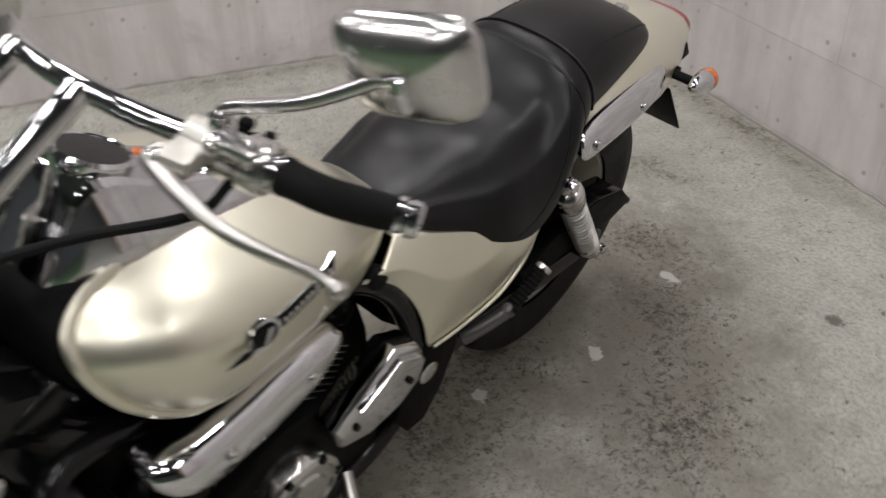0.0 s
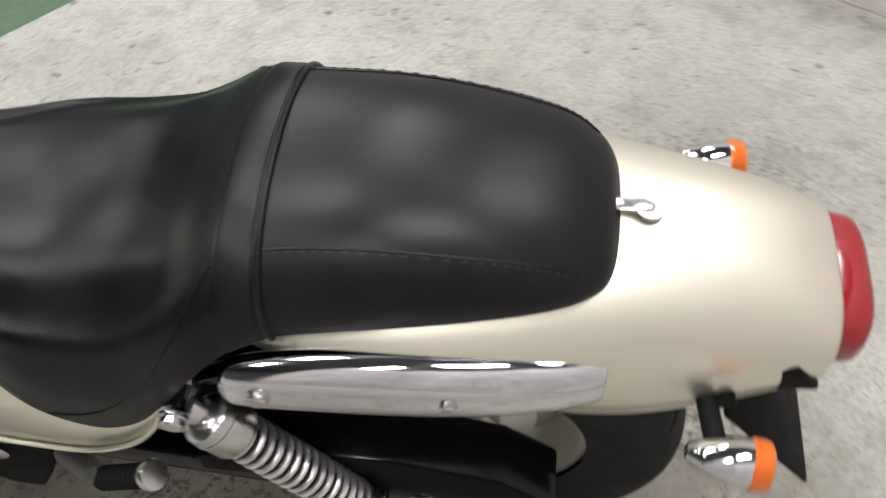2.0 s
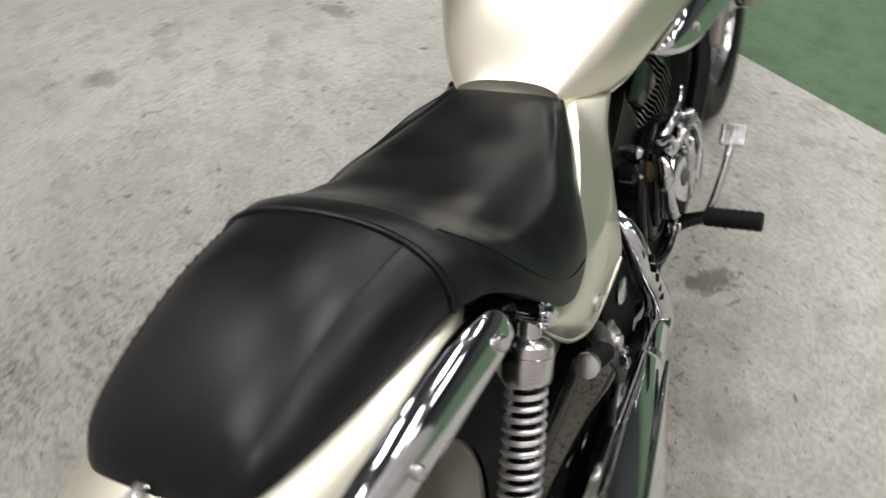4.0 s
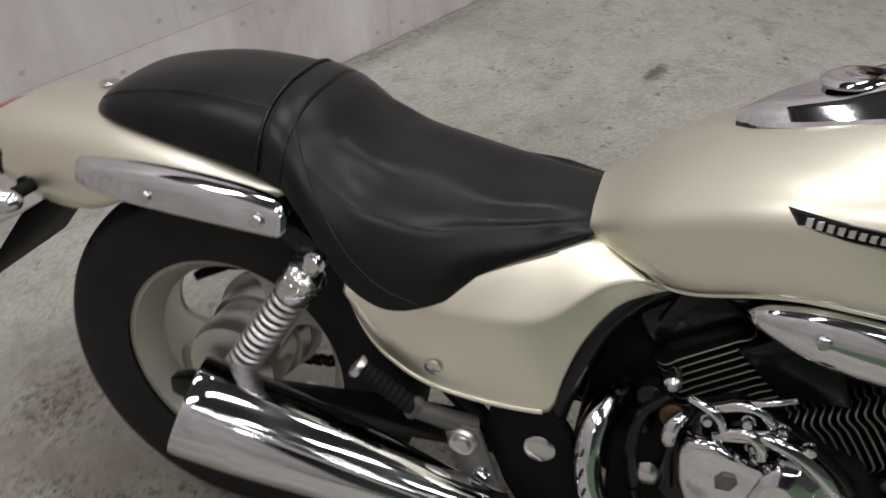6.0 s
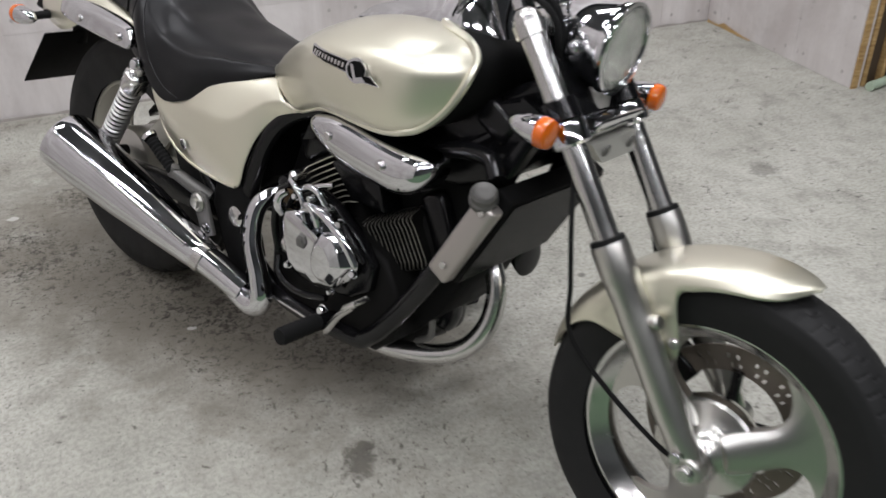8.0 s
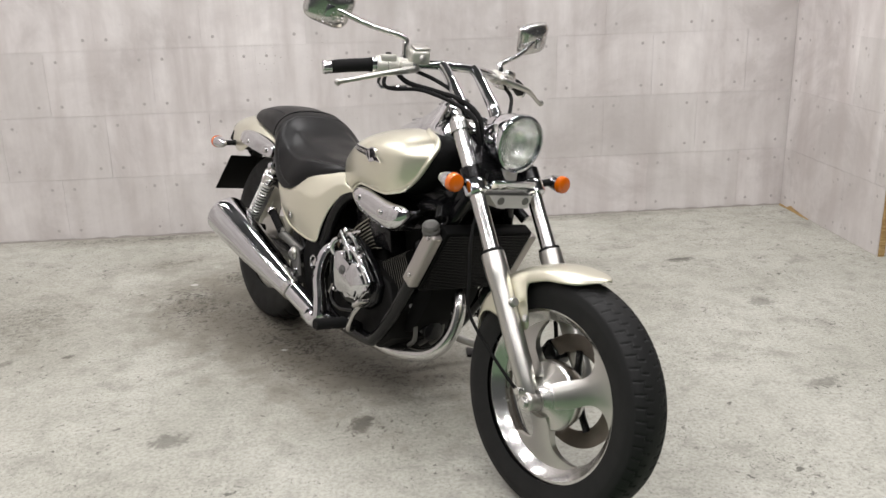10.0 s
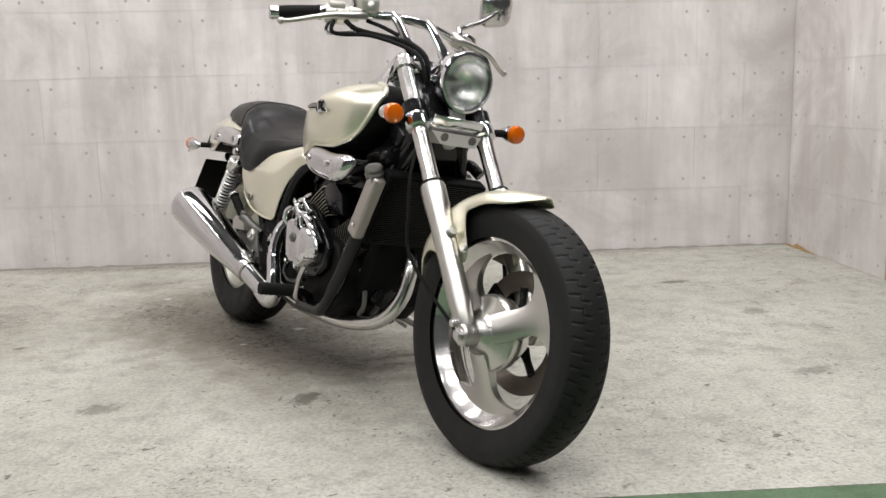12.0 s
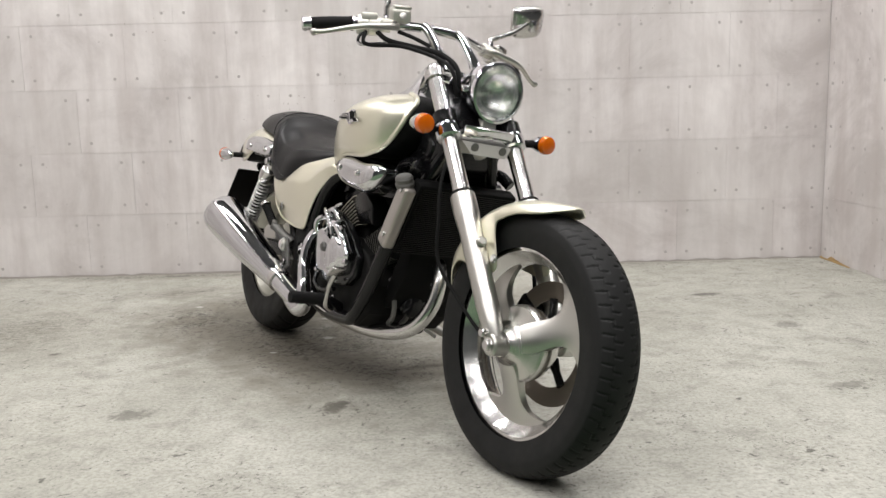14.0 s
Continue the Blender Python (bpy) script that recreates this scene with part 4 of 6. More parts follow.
c2 = along_bar(0.232, -1)
add("brake_reservoir", block((0.058, 0.054, 0.040), c2 + Vector((0.022, 0.004, 0.026)), (6, 14, -16), 0.010, None, 3), ALLOY_PAINT, "silver brake fluid reservoir", handlebar)
add("reservoir_cap", block((0.050, 0.046, 0.007), c2 + Vector((0.028, 0.004, 0.048)), (6, 14, -16), 0.003), ALLOY, "", handlebar)
add("sight_glass", turned([(0.004, 0), (0.010, 0.001), (0.010, 0.003), (0.006, 0.004)], c2 + Vector((0.052, -0.002, 0.020)), (1, -0.2, 0.2), 16), ALLOY, "", handlebar)
CAB = [
    [(1.000, -0.235, 1.015), (1.015, -0.245, 0.985), (1.035, -0.225, 0.978), (1.080, -0.165, 0.984), (1.173, -0.113, 0.960), (1.236, -0.098, 0.930), (1.252, -0.085, 0.875), (1.24, -0.06, 0.82)],
    [(1.000, -0.200, 1.020), (1.040, -0.185, 0.998), (1.100, -0.135, 0.986), (1.170, -0.098, 0.972), (1.232, -0.082, 0.938), (1.246, -0.07, 0.88), (1.23, -0.05, 0.82)],
    [(1.022, -0.150, 1.030), (1.060, -0.115, 1.015), (1.110, -0.085, 0.990), (1.160, -0.06, 0.950), (1.185, -0.05, 0.88)],
    [(0.985, 0.200, 1.012), (1.025, 0.192, 0.990), (1.110, 0.125, 0.968), (1.18, 0.06, 0.925), (1.20, 0.03, 0.84)],
]
for k, pts in enumerate(CAB):
    add("cable", bar(pts, 0.0055 if k != 1 else 0.007, 28, 10), SOFT_RUBBER, "black control cable")
add("brake_pipe", bar([(0.985, -0.235, 1.020), (0.992, -0.250, 0.990), (1.006, -0.245, 0.978), (1.030, -0.222, 0.982), (1.050, -0.195, 0.988)], 0.0048, 20, 10), CHROME, "chromed brake pipe")
add("speedometer_cable", bar([(1.30, -0.05, 0.80), (1.36, -0.125, 0.66), (1.385, -0.135, 0.55), (1.40, -0.13, 0.46), (1.47, -0.105, 0.38), (1.57, -0.100, 0.322), (1.612, -0.096, 0.312)], 0.0042, 40, 10), SOFT_RUBBER, "black speedometer cable", front=True)
add("brake_hose", bar([(1.30, 0.06, 0.78), (1.36, 0.125, 0.66), (1.42, 0.125, 0.52), (1.47, 0.115, 0.42), (1.50, 0.095, 0.36)], 0.0055, 30, 10), SOFT_RUBBER, "black brake hose", front=True)
cal = add("brake_caliper", block((0.062, 0.058, 0.085), (1.512, 0.075, 0.366), (0, 32, 0), 0.012, None, 3), BLACK, "black brake caliper", front=True)
add("caliper_piston", turned([(0.008, 0.0), (0.020, 0.002), (0.020, 0.014), (0.014, 0.018)], (1.512, 0.102, 0.366), (0, 1, 0), 20), ALLOY, "", cal, front=True)

# -- tank --
TANK = [  # x, top, half width, widest height, foot height, foot half width
    (0.590, 0.690, 0.036, 0.680, 0.668, 0.022), (0.603, 0.712, 0.074, 0.690, 0.660, 0.048), (0.635, 0.744, 0.105, 0.703, 0.651, 0.074), (0.68, 0.781, 0.131, 0.722, 0.644, 0.098),
    (0.73, 0.809, 0.152, 0.742, 0.645, 0.121), (0.78, 0.831, 0.174, 0.762, 0.667, 0.142), (0.84, 0.851, 0.195, 0.778, 0.688, 0.164), (0.91, 0.8675, 0.209, 0.787, 0.690, 0.175),
    (0.97, 0.8765, 0.213, 0.790, 0.690, 0.183)]


def tank_ring(row, n=22):
    x, top, w, zw, foot, fw = row
    ring = []
    for i in range(n + 1):
        a = math.pi / 2 * i / n
        ring.append((w * math.sin(a) ** 0.92, zw + (top - zw) * math.cos(a) ** 0.90))
    for i in range(1, 9):
        a = math.pi / 2 * i / 8
        ring.append((fw + (w - fw) * math.cos(a) ** 0.9, zw - (zw - foot) * math.sin(a)))
    full = [(x, -y, z) for y, z in reversed(ring)] + [(x, y, z) for y, z in ring[1:]]
    return full


tb = bmesh.new()
NOSE = 0.190
rear = spline(TANK, 60)
front = []
for k in range(1, 40):
    u = math.sin(math.pi / 2 * k / 39) * 0.9995
    e = (1 - u ** 2.5) ** 0.4
    front.append((0.97 + NOSE * u, 0.80 + 0.0785 * e ** 0.9, 0.213 * e, 0.790 + 0.012 * min(1.0, u * 1.4), 0.80 - 0.110 * e ** 2, 0.183 * e ** 1.5))
trows = np.vstack([rear, np.array(front)])
even = trows.copy()
step = np.gradient(trows[:, 0])
for k in range(6, 86):
    near = min(0.030, 0.5 * (1.150 - trows[k, 0]))
    w = step * np.exp(-((trows[:, 0] - trows[k, 0]) / near) ** 2)
    even[k, 1:] = (trows[:, 1:] * w[:, None]).sum(0) / w.sum()
trows = even
# the welded edge: x and z, from under the tank round its front to the top
EDGE = [(1.030, 0.6975), (1.062, 0.709), (1.086, 0.727), (1.106, 0.750), (1.121, 0.777), (1.130, 0.803), (1.132, 0.821), (1.127, 0.836), (1.111, 0.850), (1.084, 0.861), (1.052, 0.868), (1.022, 0.873)]
loft(tb, [tank_ring(r) for r in trows])
for face in tb.faces:
    ys = [v.co.y for v in face.verts]
    mid = face.calc_center_median()
    if max(ys) - min(ys) > 0.06 or mid.x > np.interp(mid.z, [p[1] for p in EDGE], [p[0] for p in EDGE]) + 0.001:
        face.material_index = 1
tank = add("fuel_tank", tb, PAINT, "champagne pearl fuel tank, glossy", smooth=45, also=(BLACK_FLAT,))
tank.location.y = -0.010
def tank_side(x, z):
    """Half width of the tank at a height."""
    r = [np.interp(x, trows[:, 0], trows[:, k]) for k in range(6)]
    _, top, w, zw, foot, fw = r
    if z > zw:
        c = min(1.0, (z - zw) / (top - zw)) ** (1 / 0.90)
        return w * math.sin(math.acos(c)) ** 0.92
    sn = min(1.0, (zw - z) / (zw - foot))
    return fw + (w - fw) * math.cos(math.asin(sn)) ** 0.9


lipm = bmesh.new()
lip = [(r[0], r[5] + 0.003, r[4]) for r in trows[14:] if r[0] < 1.015] + [(x + 0.001, tank_side(x, z) + 0.001, z) for x, z in spline(EDGE, 44)]
for s in (-1, 1):
    tube(lipm, [(x, s * y, z) for x, y, z in lip], [0.0042 + 0.0040 * min(1.0, max(0.0, (i - 20) / (len(lip) - 36))) for i in range(len(lip))], 8)
add("tank_flange", lipm, PAINT, "", tank)


def on_side(outline, s, lift, thick=0.003):
    """A thin plate that follows the tank's side."""
    bm = bmesh.new()
    top = [bm.verts.new((x, s * (tank_side(x, z) + lift), z)) for x, z in outline]
    low = [bm.verts.new((x, s * (tank_side(x, z) + lift - thick), z)) for x, z in outline]
    bm.faces.new(top)
    bm.faces.new(low)
    for i in range(len(top)):
        j = (i + 1) % len(top)
        bm.faces.new((top[i], top[j], low[j], low[i]))
    return bm


def badge(s):
    # a long tapering plate, a round disc with a wing-like dart
    def along(u, v):
        # u from tail to nose, v across
        x = 0.813 + (1.013 - 0.813) * u
        z = 0.7885 + (0.7885 - 0.7885) * u - 0.004 * u + v
        return (x, z)
    plate = [along(0.0, 0.013), along(0.30, 0.0145), along(0.62, 0.016), along(0.64, -0.006), along(0.30, -0.003), along(0.06, 0.0)]
    ob = add("badge", on_side(plate, s, 0.0035), CHROME, "chrome and black tank badge with a winged disc", tank, smooth=0)
    ob2 = add("badge_field", on_side([along(0.03, 0.011), along(0.30, 0.0125), along(0.60, 0.0135), along(0.61, -0.003), along(0.30, -0.001), along(0.075, 0.002)], s, 0.0047, 0.0014), BLACK_FLAT, "", tank, smooth=0)
    for k in range(10):
        u = 0.09 + 0.05 * k
        add("badge_bar", on_side([along(u, 0.0025), along(u + 0.006, 0.010), along(u + 0.036, 0.011), along(u + 0.030, 0.002)], s, 0.0055, 0.001), CHROME_DULL, "", tank, smooth=0)
    cx, cz = along(0.72, 0.004)
    disc = [(cx + 0.024 * math.cos(a), cz + 0.021 * math.sin(a)) for a in (2 * math.pi * i / 28 for i in range(28))]
    add("badge_disc", on_side(disc, s, 0.0055, 0.004), CHROME, "", tank, smooth=0)
    disc2 = [(cx + 0.0185 * math.cos(a), cz + 0.0160 * math.sin(a)) for a in (2 * math.pi * i / 28 for i in range(28))]
    add("badge_inlay", on_side(disc2, s, 0.0065, 0.001), BLACK_FLAT, "", tank, smooth=0)
    add("badge_dart", on_side([along(0.66, 0.014), along(0.70, 0.014), along(0.74, -0.006), along(0.90, 0.004), along(1.0, -0.010), along(0.86, -0.010), along(0.72, -0.014)], s, 0.0085, 0.002), CHROME, "", tank, smooth=0)
    add("badge_wing", on_side([along(0.80, 0.0005), along(0.90, 0.002), along(0.97, -0.0085), along(0.86, -0.0085)], s, 0.0092, 0.0008), BLACK_FLAT, "", tank, smooth=0)


badge(-1)
badge(1)

# -- tank console --
CON = [  # x, foot height, foot half width, top, top half width
    (0.755, 0.824, 0.012, 0.832, 0.006), (0.775, 0.832, 0.038, 0.843, 0.018), (0.81, 0.840, 0.058, 0.860, 0.034), (0.87, 0.852, 0.073, 0.881, 0.046), (0.93, 0.862, 0.082, 0.903, 0.050), (0.98, 0.866, 0.088, 0.929, 0.053),
    (1.015, 0.866, 0.090, 0.950, 0.055), (1.040, 0.864, 0.088, 0.955, 0.054), (1.062, 0.860, 0.082, 0.940, 0.052), (1.085, 0.856, 0.072, 0.908, 0.049), (1.108, 0.848, 0.058, 0.872, 0.046), (1.122, 0.838, 0.048, 0.852, 0.042)]
cb = bmesh.new()
rings = []
for x, foot, wf, top, wt in spline(CON, 44):
    half = [(wf, foot - 0.020), (wf, foot), (wf * 0.94, foot + 0.30 * (top - foot)), (wt * 1.12, foot + 0.72 * (top - foot)), (wt, top - 0.08 * (top - foot)), (wt * 0.86, top), (wt * 0.4, top + 0.003)]
    rings.append([(x, y, z) for y, z in half] + [(x, -y, z) for y, z in reversed(half)])
loft(cb, rings)
console = add("tank_console", cb, CHROME, "chromed instrument console on the tank", smooth=22)
add("fuel_cap", turned([(0.040, 0.0), (0.041, 0.003), (0.037, 0.007), (0.026, 0.009), (0.008, 0.010)], (0.880, 0, 0.886), (-0.16, 0, 1), 36), CHROME, "round chrome fuel cap", console)
add("cap_lock", turned([(0.010, 0.0), (0.010, 0.003), (0.006, 0.004)], (0.879, 0, 0.895), (-0.12, 0, 1), 16), CHROME_DULL, "", console)
for k, m in enumerate((AMBER, BLACK, GREEN_FLOOR)):
    add("warning_lamp", turned([(0.006, 0), (0.006, 0.003), (0.003, 0.005)], (0.945 + 0.004 * k, -0.022 + 0.022 * k, 0.912), (-0.1, 0, 1), 12), m, "", console)
add("speedometer", turned([(0.038, -0.01), (0.045, 0.0), (0.045, 0.012), (0.041, 0.016), (0.039, 0.014)], (1.015, 0, 0.944), (-0.40, 0, 1), 40), CHROME, "round speedometer in a chrome rim", console)
add("dial", turned([(0.039, 0.0), (0.039, 0.0145), (0.001, 0.0150)], (1.015, 0, 0.944), (-0.40, 0, 1), 40), BLACK, "black dial", console)
add("console_screw", turned([(0.006, 0), (0.006, 0.003), (0.003, 0.004)], (0.808, 0, 0.853), (-0.2, 0, 1), 12), CHROME_DULL, "", console)

# -- seat --
SEAT = [  # x, top, half width, foot height, squareness
    (-0.130, 0.764, 0.030, 0.758, 2.2), (-0.124, 0.776, 0.060, 0.760, 2.3), (-0.108, 0.792, 0.086, 0.764, 2.4), (-0.070, 0.812, 0.108, 0.766, 2.5), (0.00, 0.828, 0.122, 0.756, 2.6), (0.08, 0.835, 0.132, 0.744, 2.6),
    (0.16, 0.829, 0.141, 0.732, 2.5), (0.20, 0.820, 0.154, 0.722, 2.4), (0.235, 0.802, 0.171, 0.695, 2.25), (0.27, 0.778, 0.182, 0.650, 2.2), (0.31, 0.758, 0.187, 0.605, 2.25),
    (0.36, 0.748, 0.186, 0.582, 2.35), (0.42, 0.733, 0.178, 0.596, 2.45), (0.48, 0.721, 0.152, 0.624, 2.6), (0.54, 0.712, 0.126, 0.656, 2.6), (0.59, 0.704, 0.100, 0.680, 2.5), (0.622, 0.698, 0.084, 0.688, 2.4)]
SROW = spline(SEAT, 240)


def seat_at(x, v, lift=0.0):
    """A place on the seat: x along, v from -1 (right edge) to 1 (left edge)."""
    top, w, foot, sq = (np.interp(x, SROW[:, 0], SROW[:, k]) for k in (1, 2, 3, 4))
    a = v * math.pi / 2
    y = (w + lift) * math.copysign(abs(math.sin(a)) ** (2 / sq), a)
    z = foot + (top + lift - foot) * abs(math.cos(a)) ** (2 / sq)
    dish = math.exp(-((x - 0.42) / 0.13) ** 2) * 0.010 * math.exp(-(y / 0.07) ** 2)
    roll = 0.008 * math.exp(-((x - 0.30) / 0.035) ** 2) * math.exp(-((abs(y) - 0.10) / 0.03) ** 2)
    along = max(0.0, min(1.0, (x - 0.23) / 0.06)) * max(0.0, min(1.0, (0.60 - x) / 0.06))
    welt = along * (0.0040 * math.exp(-((abs(v) - 0.60) / 0.06) ** 2) - 0.0050 * math.exp(-((abs(v) - 0.45) / 0.09) ** 2))
    edge = 0.004 * math.sin(x * 41 + 1.3) * math.sin(y * 33) * math.exp(-((x - 0.45) / 0.12) ** 2)
    return (x, y, z - dish + roll + welt + edge * 0.5)


sb = bmesh.new()
loft(sb, [[seat_at(r[0], -1 + 2 * i / 100) for i in range(101)] for r in SROW[::2]])
seat = add("seat", sb, LEATHER, "black leather two-step seat with stitched panels", smooth=50)
strap = bmesh.new()
rings = []
for x, lift in ((0.176, -0.002), (0.178, 0.0010), (0.183, 0.0018), (0.206, 0.0018), (0.211, 0.0012), (0.213, -0.002)):
    rings.append([seat_at(x + 0.012 * (1 - abs(-1 + 2 * i / 60)) ** 0.5 - 0.008, -1 + 2 * i / 60, lift) for i in range(61)])
loft(strap, rings, cap=False, close=False)
add("seat_strap", strap, LEATHER, "black leather strap across the seat", seat, 40)
add("piping", tube(bmesh.new(), [seat_at(0.168 + 0.012 * (1 - abs(-1 + 2 * i / 60)) ** 0.5 - 0.004, -1 + 2 * i / 60, 0.001) for i in range(61)], 0.0032, 8), LEATHER, "", seat)
for s in (-1, 1):
    line = [seat_at(x, s * v, 0.0004) for x, v in spline([(0.172, 0.46), (0.10, 0.47), (0.0, 0.50), (-0.06, 0.54), (-0.105, 0.64)], 50)]
    add("seam", tube(bmesh.new(), line, 0.0010, 6), LEATHER, "", seat)
    st = bmesh.new()
    for k in range(0, 48, 2):
        a, b = Vector(line[k]), Vector(line[k + 1])
        tube(st, [a + Vector((0, 0.003 * s, -0.0006)), b.lerp(a, 0.3) + Vector((0, 0.003 * s, -0.0006))], 0.0006, 5)
    add("stitching", st, THREAD, "", seat)
    line = [seat_at(x, s * v, 0.0004) for x, v in spline([(0.214, 0.46), (0.228, 0.56), (0.248, 0.68), (0.28, 0.79), (0.33, 0.88), (0.38, 0.95), (0.40, 0.985)], 60)]
    add("seam", tube(bmesh.new(), line, 0.0010, 6), LEATHER, "", seat)
add("seat_tab", turned([(0.001, -0.002), (0.0135, -0.002), (0.0145, 0.0), (0.0135, 0.002), (0.001, 0.002)], Vector((-0.150, 0, 0.7775)), Vector((-0.08, 0, 1)).normalized(), 28), CHROME_DULL, "", seat)
add("tab_strap", block((0.036, 0.014, 0.0036), (-0.131, 0, 0.779), (0, 3, 0), 0.0015), CHROME_DULL, "", seat)
bolt((-0.150, 0, 0.778), (-0.08, 0, 1), 0.0058, 0.003, seat, CHROME, name="seat_bolt")

# -- tail cowl --
TAIL = [(0.205, 0.715, 0.128, 0.698, 3.2), (0.16, 0.728, 0.142, 0.695, 3.1), (0.06, 0.755, 0.150, 0.686, 3.0), (-0.04, 0.770, 0.147, 0.662, 2.9), (-0.10, 0.774, 0.141, 0.638, 2.9), (-0.16, 0.772, 0.131, 0.628, 2.9),
        (-0.22, 0.764, 0.118, 0.632, 3.0), (-0.28, 0.750, 0.103, 0.644, 3.1), (-0.318, 0.735, 0.092, 0.654, 3.2), (-0.332, 0.728, 0.086, 0.658, 3.2)]
ob = bmesh.new()
loft(ob, [[(x, w * math.copysign(abs(math.sin(a)) ** (2 / q), a), z1 + (z0 - z1) * abs(math.cos(a)) ** (2 / q)) for a in (math.pi / 2 * (-1 + 2 * i / 48) for i in range(49))] for x, z0, w, z1, q in spline(TAIL, 50)], cap=False, close=False)
tail = add("tail_cowl", ob, PAINT, "champagne pearl tail cowl", smooth=50)
th_ = tail.modifiers.new("thickness", "SOLIDIFY")
th_.thickness, th_.offset = 0.003, -1
rings = []
for x, k, dz in ((-0.326, 0.93, 0), (-0.335, 0.94, 0), (-0.350, 0.935, -0.001), (-0.357, 0.91, -0.002), (-0.361, 0.84, -0.003), (-0.363, 0.63, -0.004)):
    ring = []
    for i in range(40):
        a = 2 * math.pi * i / 40
        cs, sn = math.cos(a), math.sin(a)
        ring.append((x - 0.010 * (1 - abs(cs) ** 2) * 0.4, 0.080 * k * math.copysign(abs(cs) ** 0.62, cs), 0.683 + dz + 0.043 * k * math.copysign(abs(sn) ** 0.7, sn)))
    rings.append(ring)
tl = bmesh.new()
loft(tl, rings)
tail_light = add("tail_light", tl, RED, "wide red plastic tail light", smooth=50)
add("tail_light_seat", block((0.02, 0.125, 0.016), (-0.312, 0, 0.647), (0, -20, 0), 0.006), BLACK_FLAT, "", tail_light)
add("tail_underside", prism([(-0.33, 0.652), (-0.22, 0.628), (-0.05, 0.640), (0.15, 0.690), (0.15, 0.710), (-0.30, 0.690)], -0.10, 0.10, 0.006), BLACK_FLAT, "black underside of the tail")
plate = add("number_plate_bracket", moved(block((0.006, 0.225, 0.205), (0, 0, 0), bevel=0.004), pose(-0.325, -0.005, 0.515, 0, 40, 0)), BLACK_FLAT, "black bracket for a number plate")
add("bracket_arm", bar([(-0.20, 0, 0.655), (-0.27, 0, 0.61), (-0.30, 0, 0.56)], [0.03, 0.024, 0.02], 8), BLACK_FLAT, "", plate)
add("plate_lamp", block((0.03, 0.06, 0.022), (-0.29, 0, 0.612), (0, 35, 0), 0.006), BLACK_FLAT, "", plate)
for s in (-1, 1):
    add("reflector_stalk", bar([(-0.22, 0.02 * s, 0.64), (-0.24, 0.07 * s, 0.646), (-0.244, 0.12 * s, 0.648)], 0.010, 6), BLACK_FLAT, "", plate)

# -- grab rails --
for s in (-1, 1):
    rows = [(-0.126, 0.131, 0.694, 0.013, 0.006), (-0.122, 0.132, 0.694, 0.018, 0.010), (-0.085, 0.141, 0.696, 0.023, 0.014), (-0.03, 0.149, 0.697, 0.027, 0.016), (0.05, 0.155, 0.695, 0.029, 0.017), (0.12, 0.158, 0.690, 0.028, 0.017), (0.17, 0.161, 0.685, 0.026, 0.015), (0.205, 0.163, 0.680, 0.022, 0.012), (0.216, 0.163, 0.678, 0.012, 0.007)]
    gb = bmesh.new()
    loft(gb, [[(x, s * (y + t * math.copysign(abs(math.cos(a)) ** 0.8, math.cos(a)) - 0.40 * h * math.sin(a)), z + h * math.copysign(abs(math.sin(a)) ** 0.7, math.sin(a))) for a in (2 * math.pi * i / 24 for i in range(24))] for x, y, z, h, t in spline(rows, 40)])
    rail = add("grab_rail", gb, CHROME, "chromed grab rail beside the seat", smooth=50)
    bolt((0.178, s * 0.177, 0.680), (0, s, 0.1), 0.009, 0.007, rail)
    bolt((0.009, s * 0.169, 0.688), (0, s, 0.1), 0.008, 0.007, rail)
    add("rail_bracket", prism([(0.190, 0.655), (0.215, 0.672), (0.250, 0.648), (0.245, 0.625), (0.225, 0.625)], s * 0.140, s * 0.156, 0.003), BLACK, "", rail)

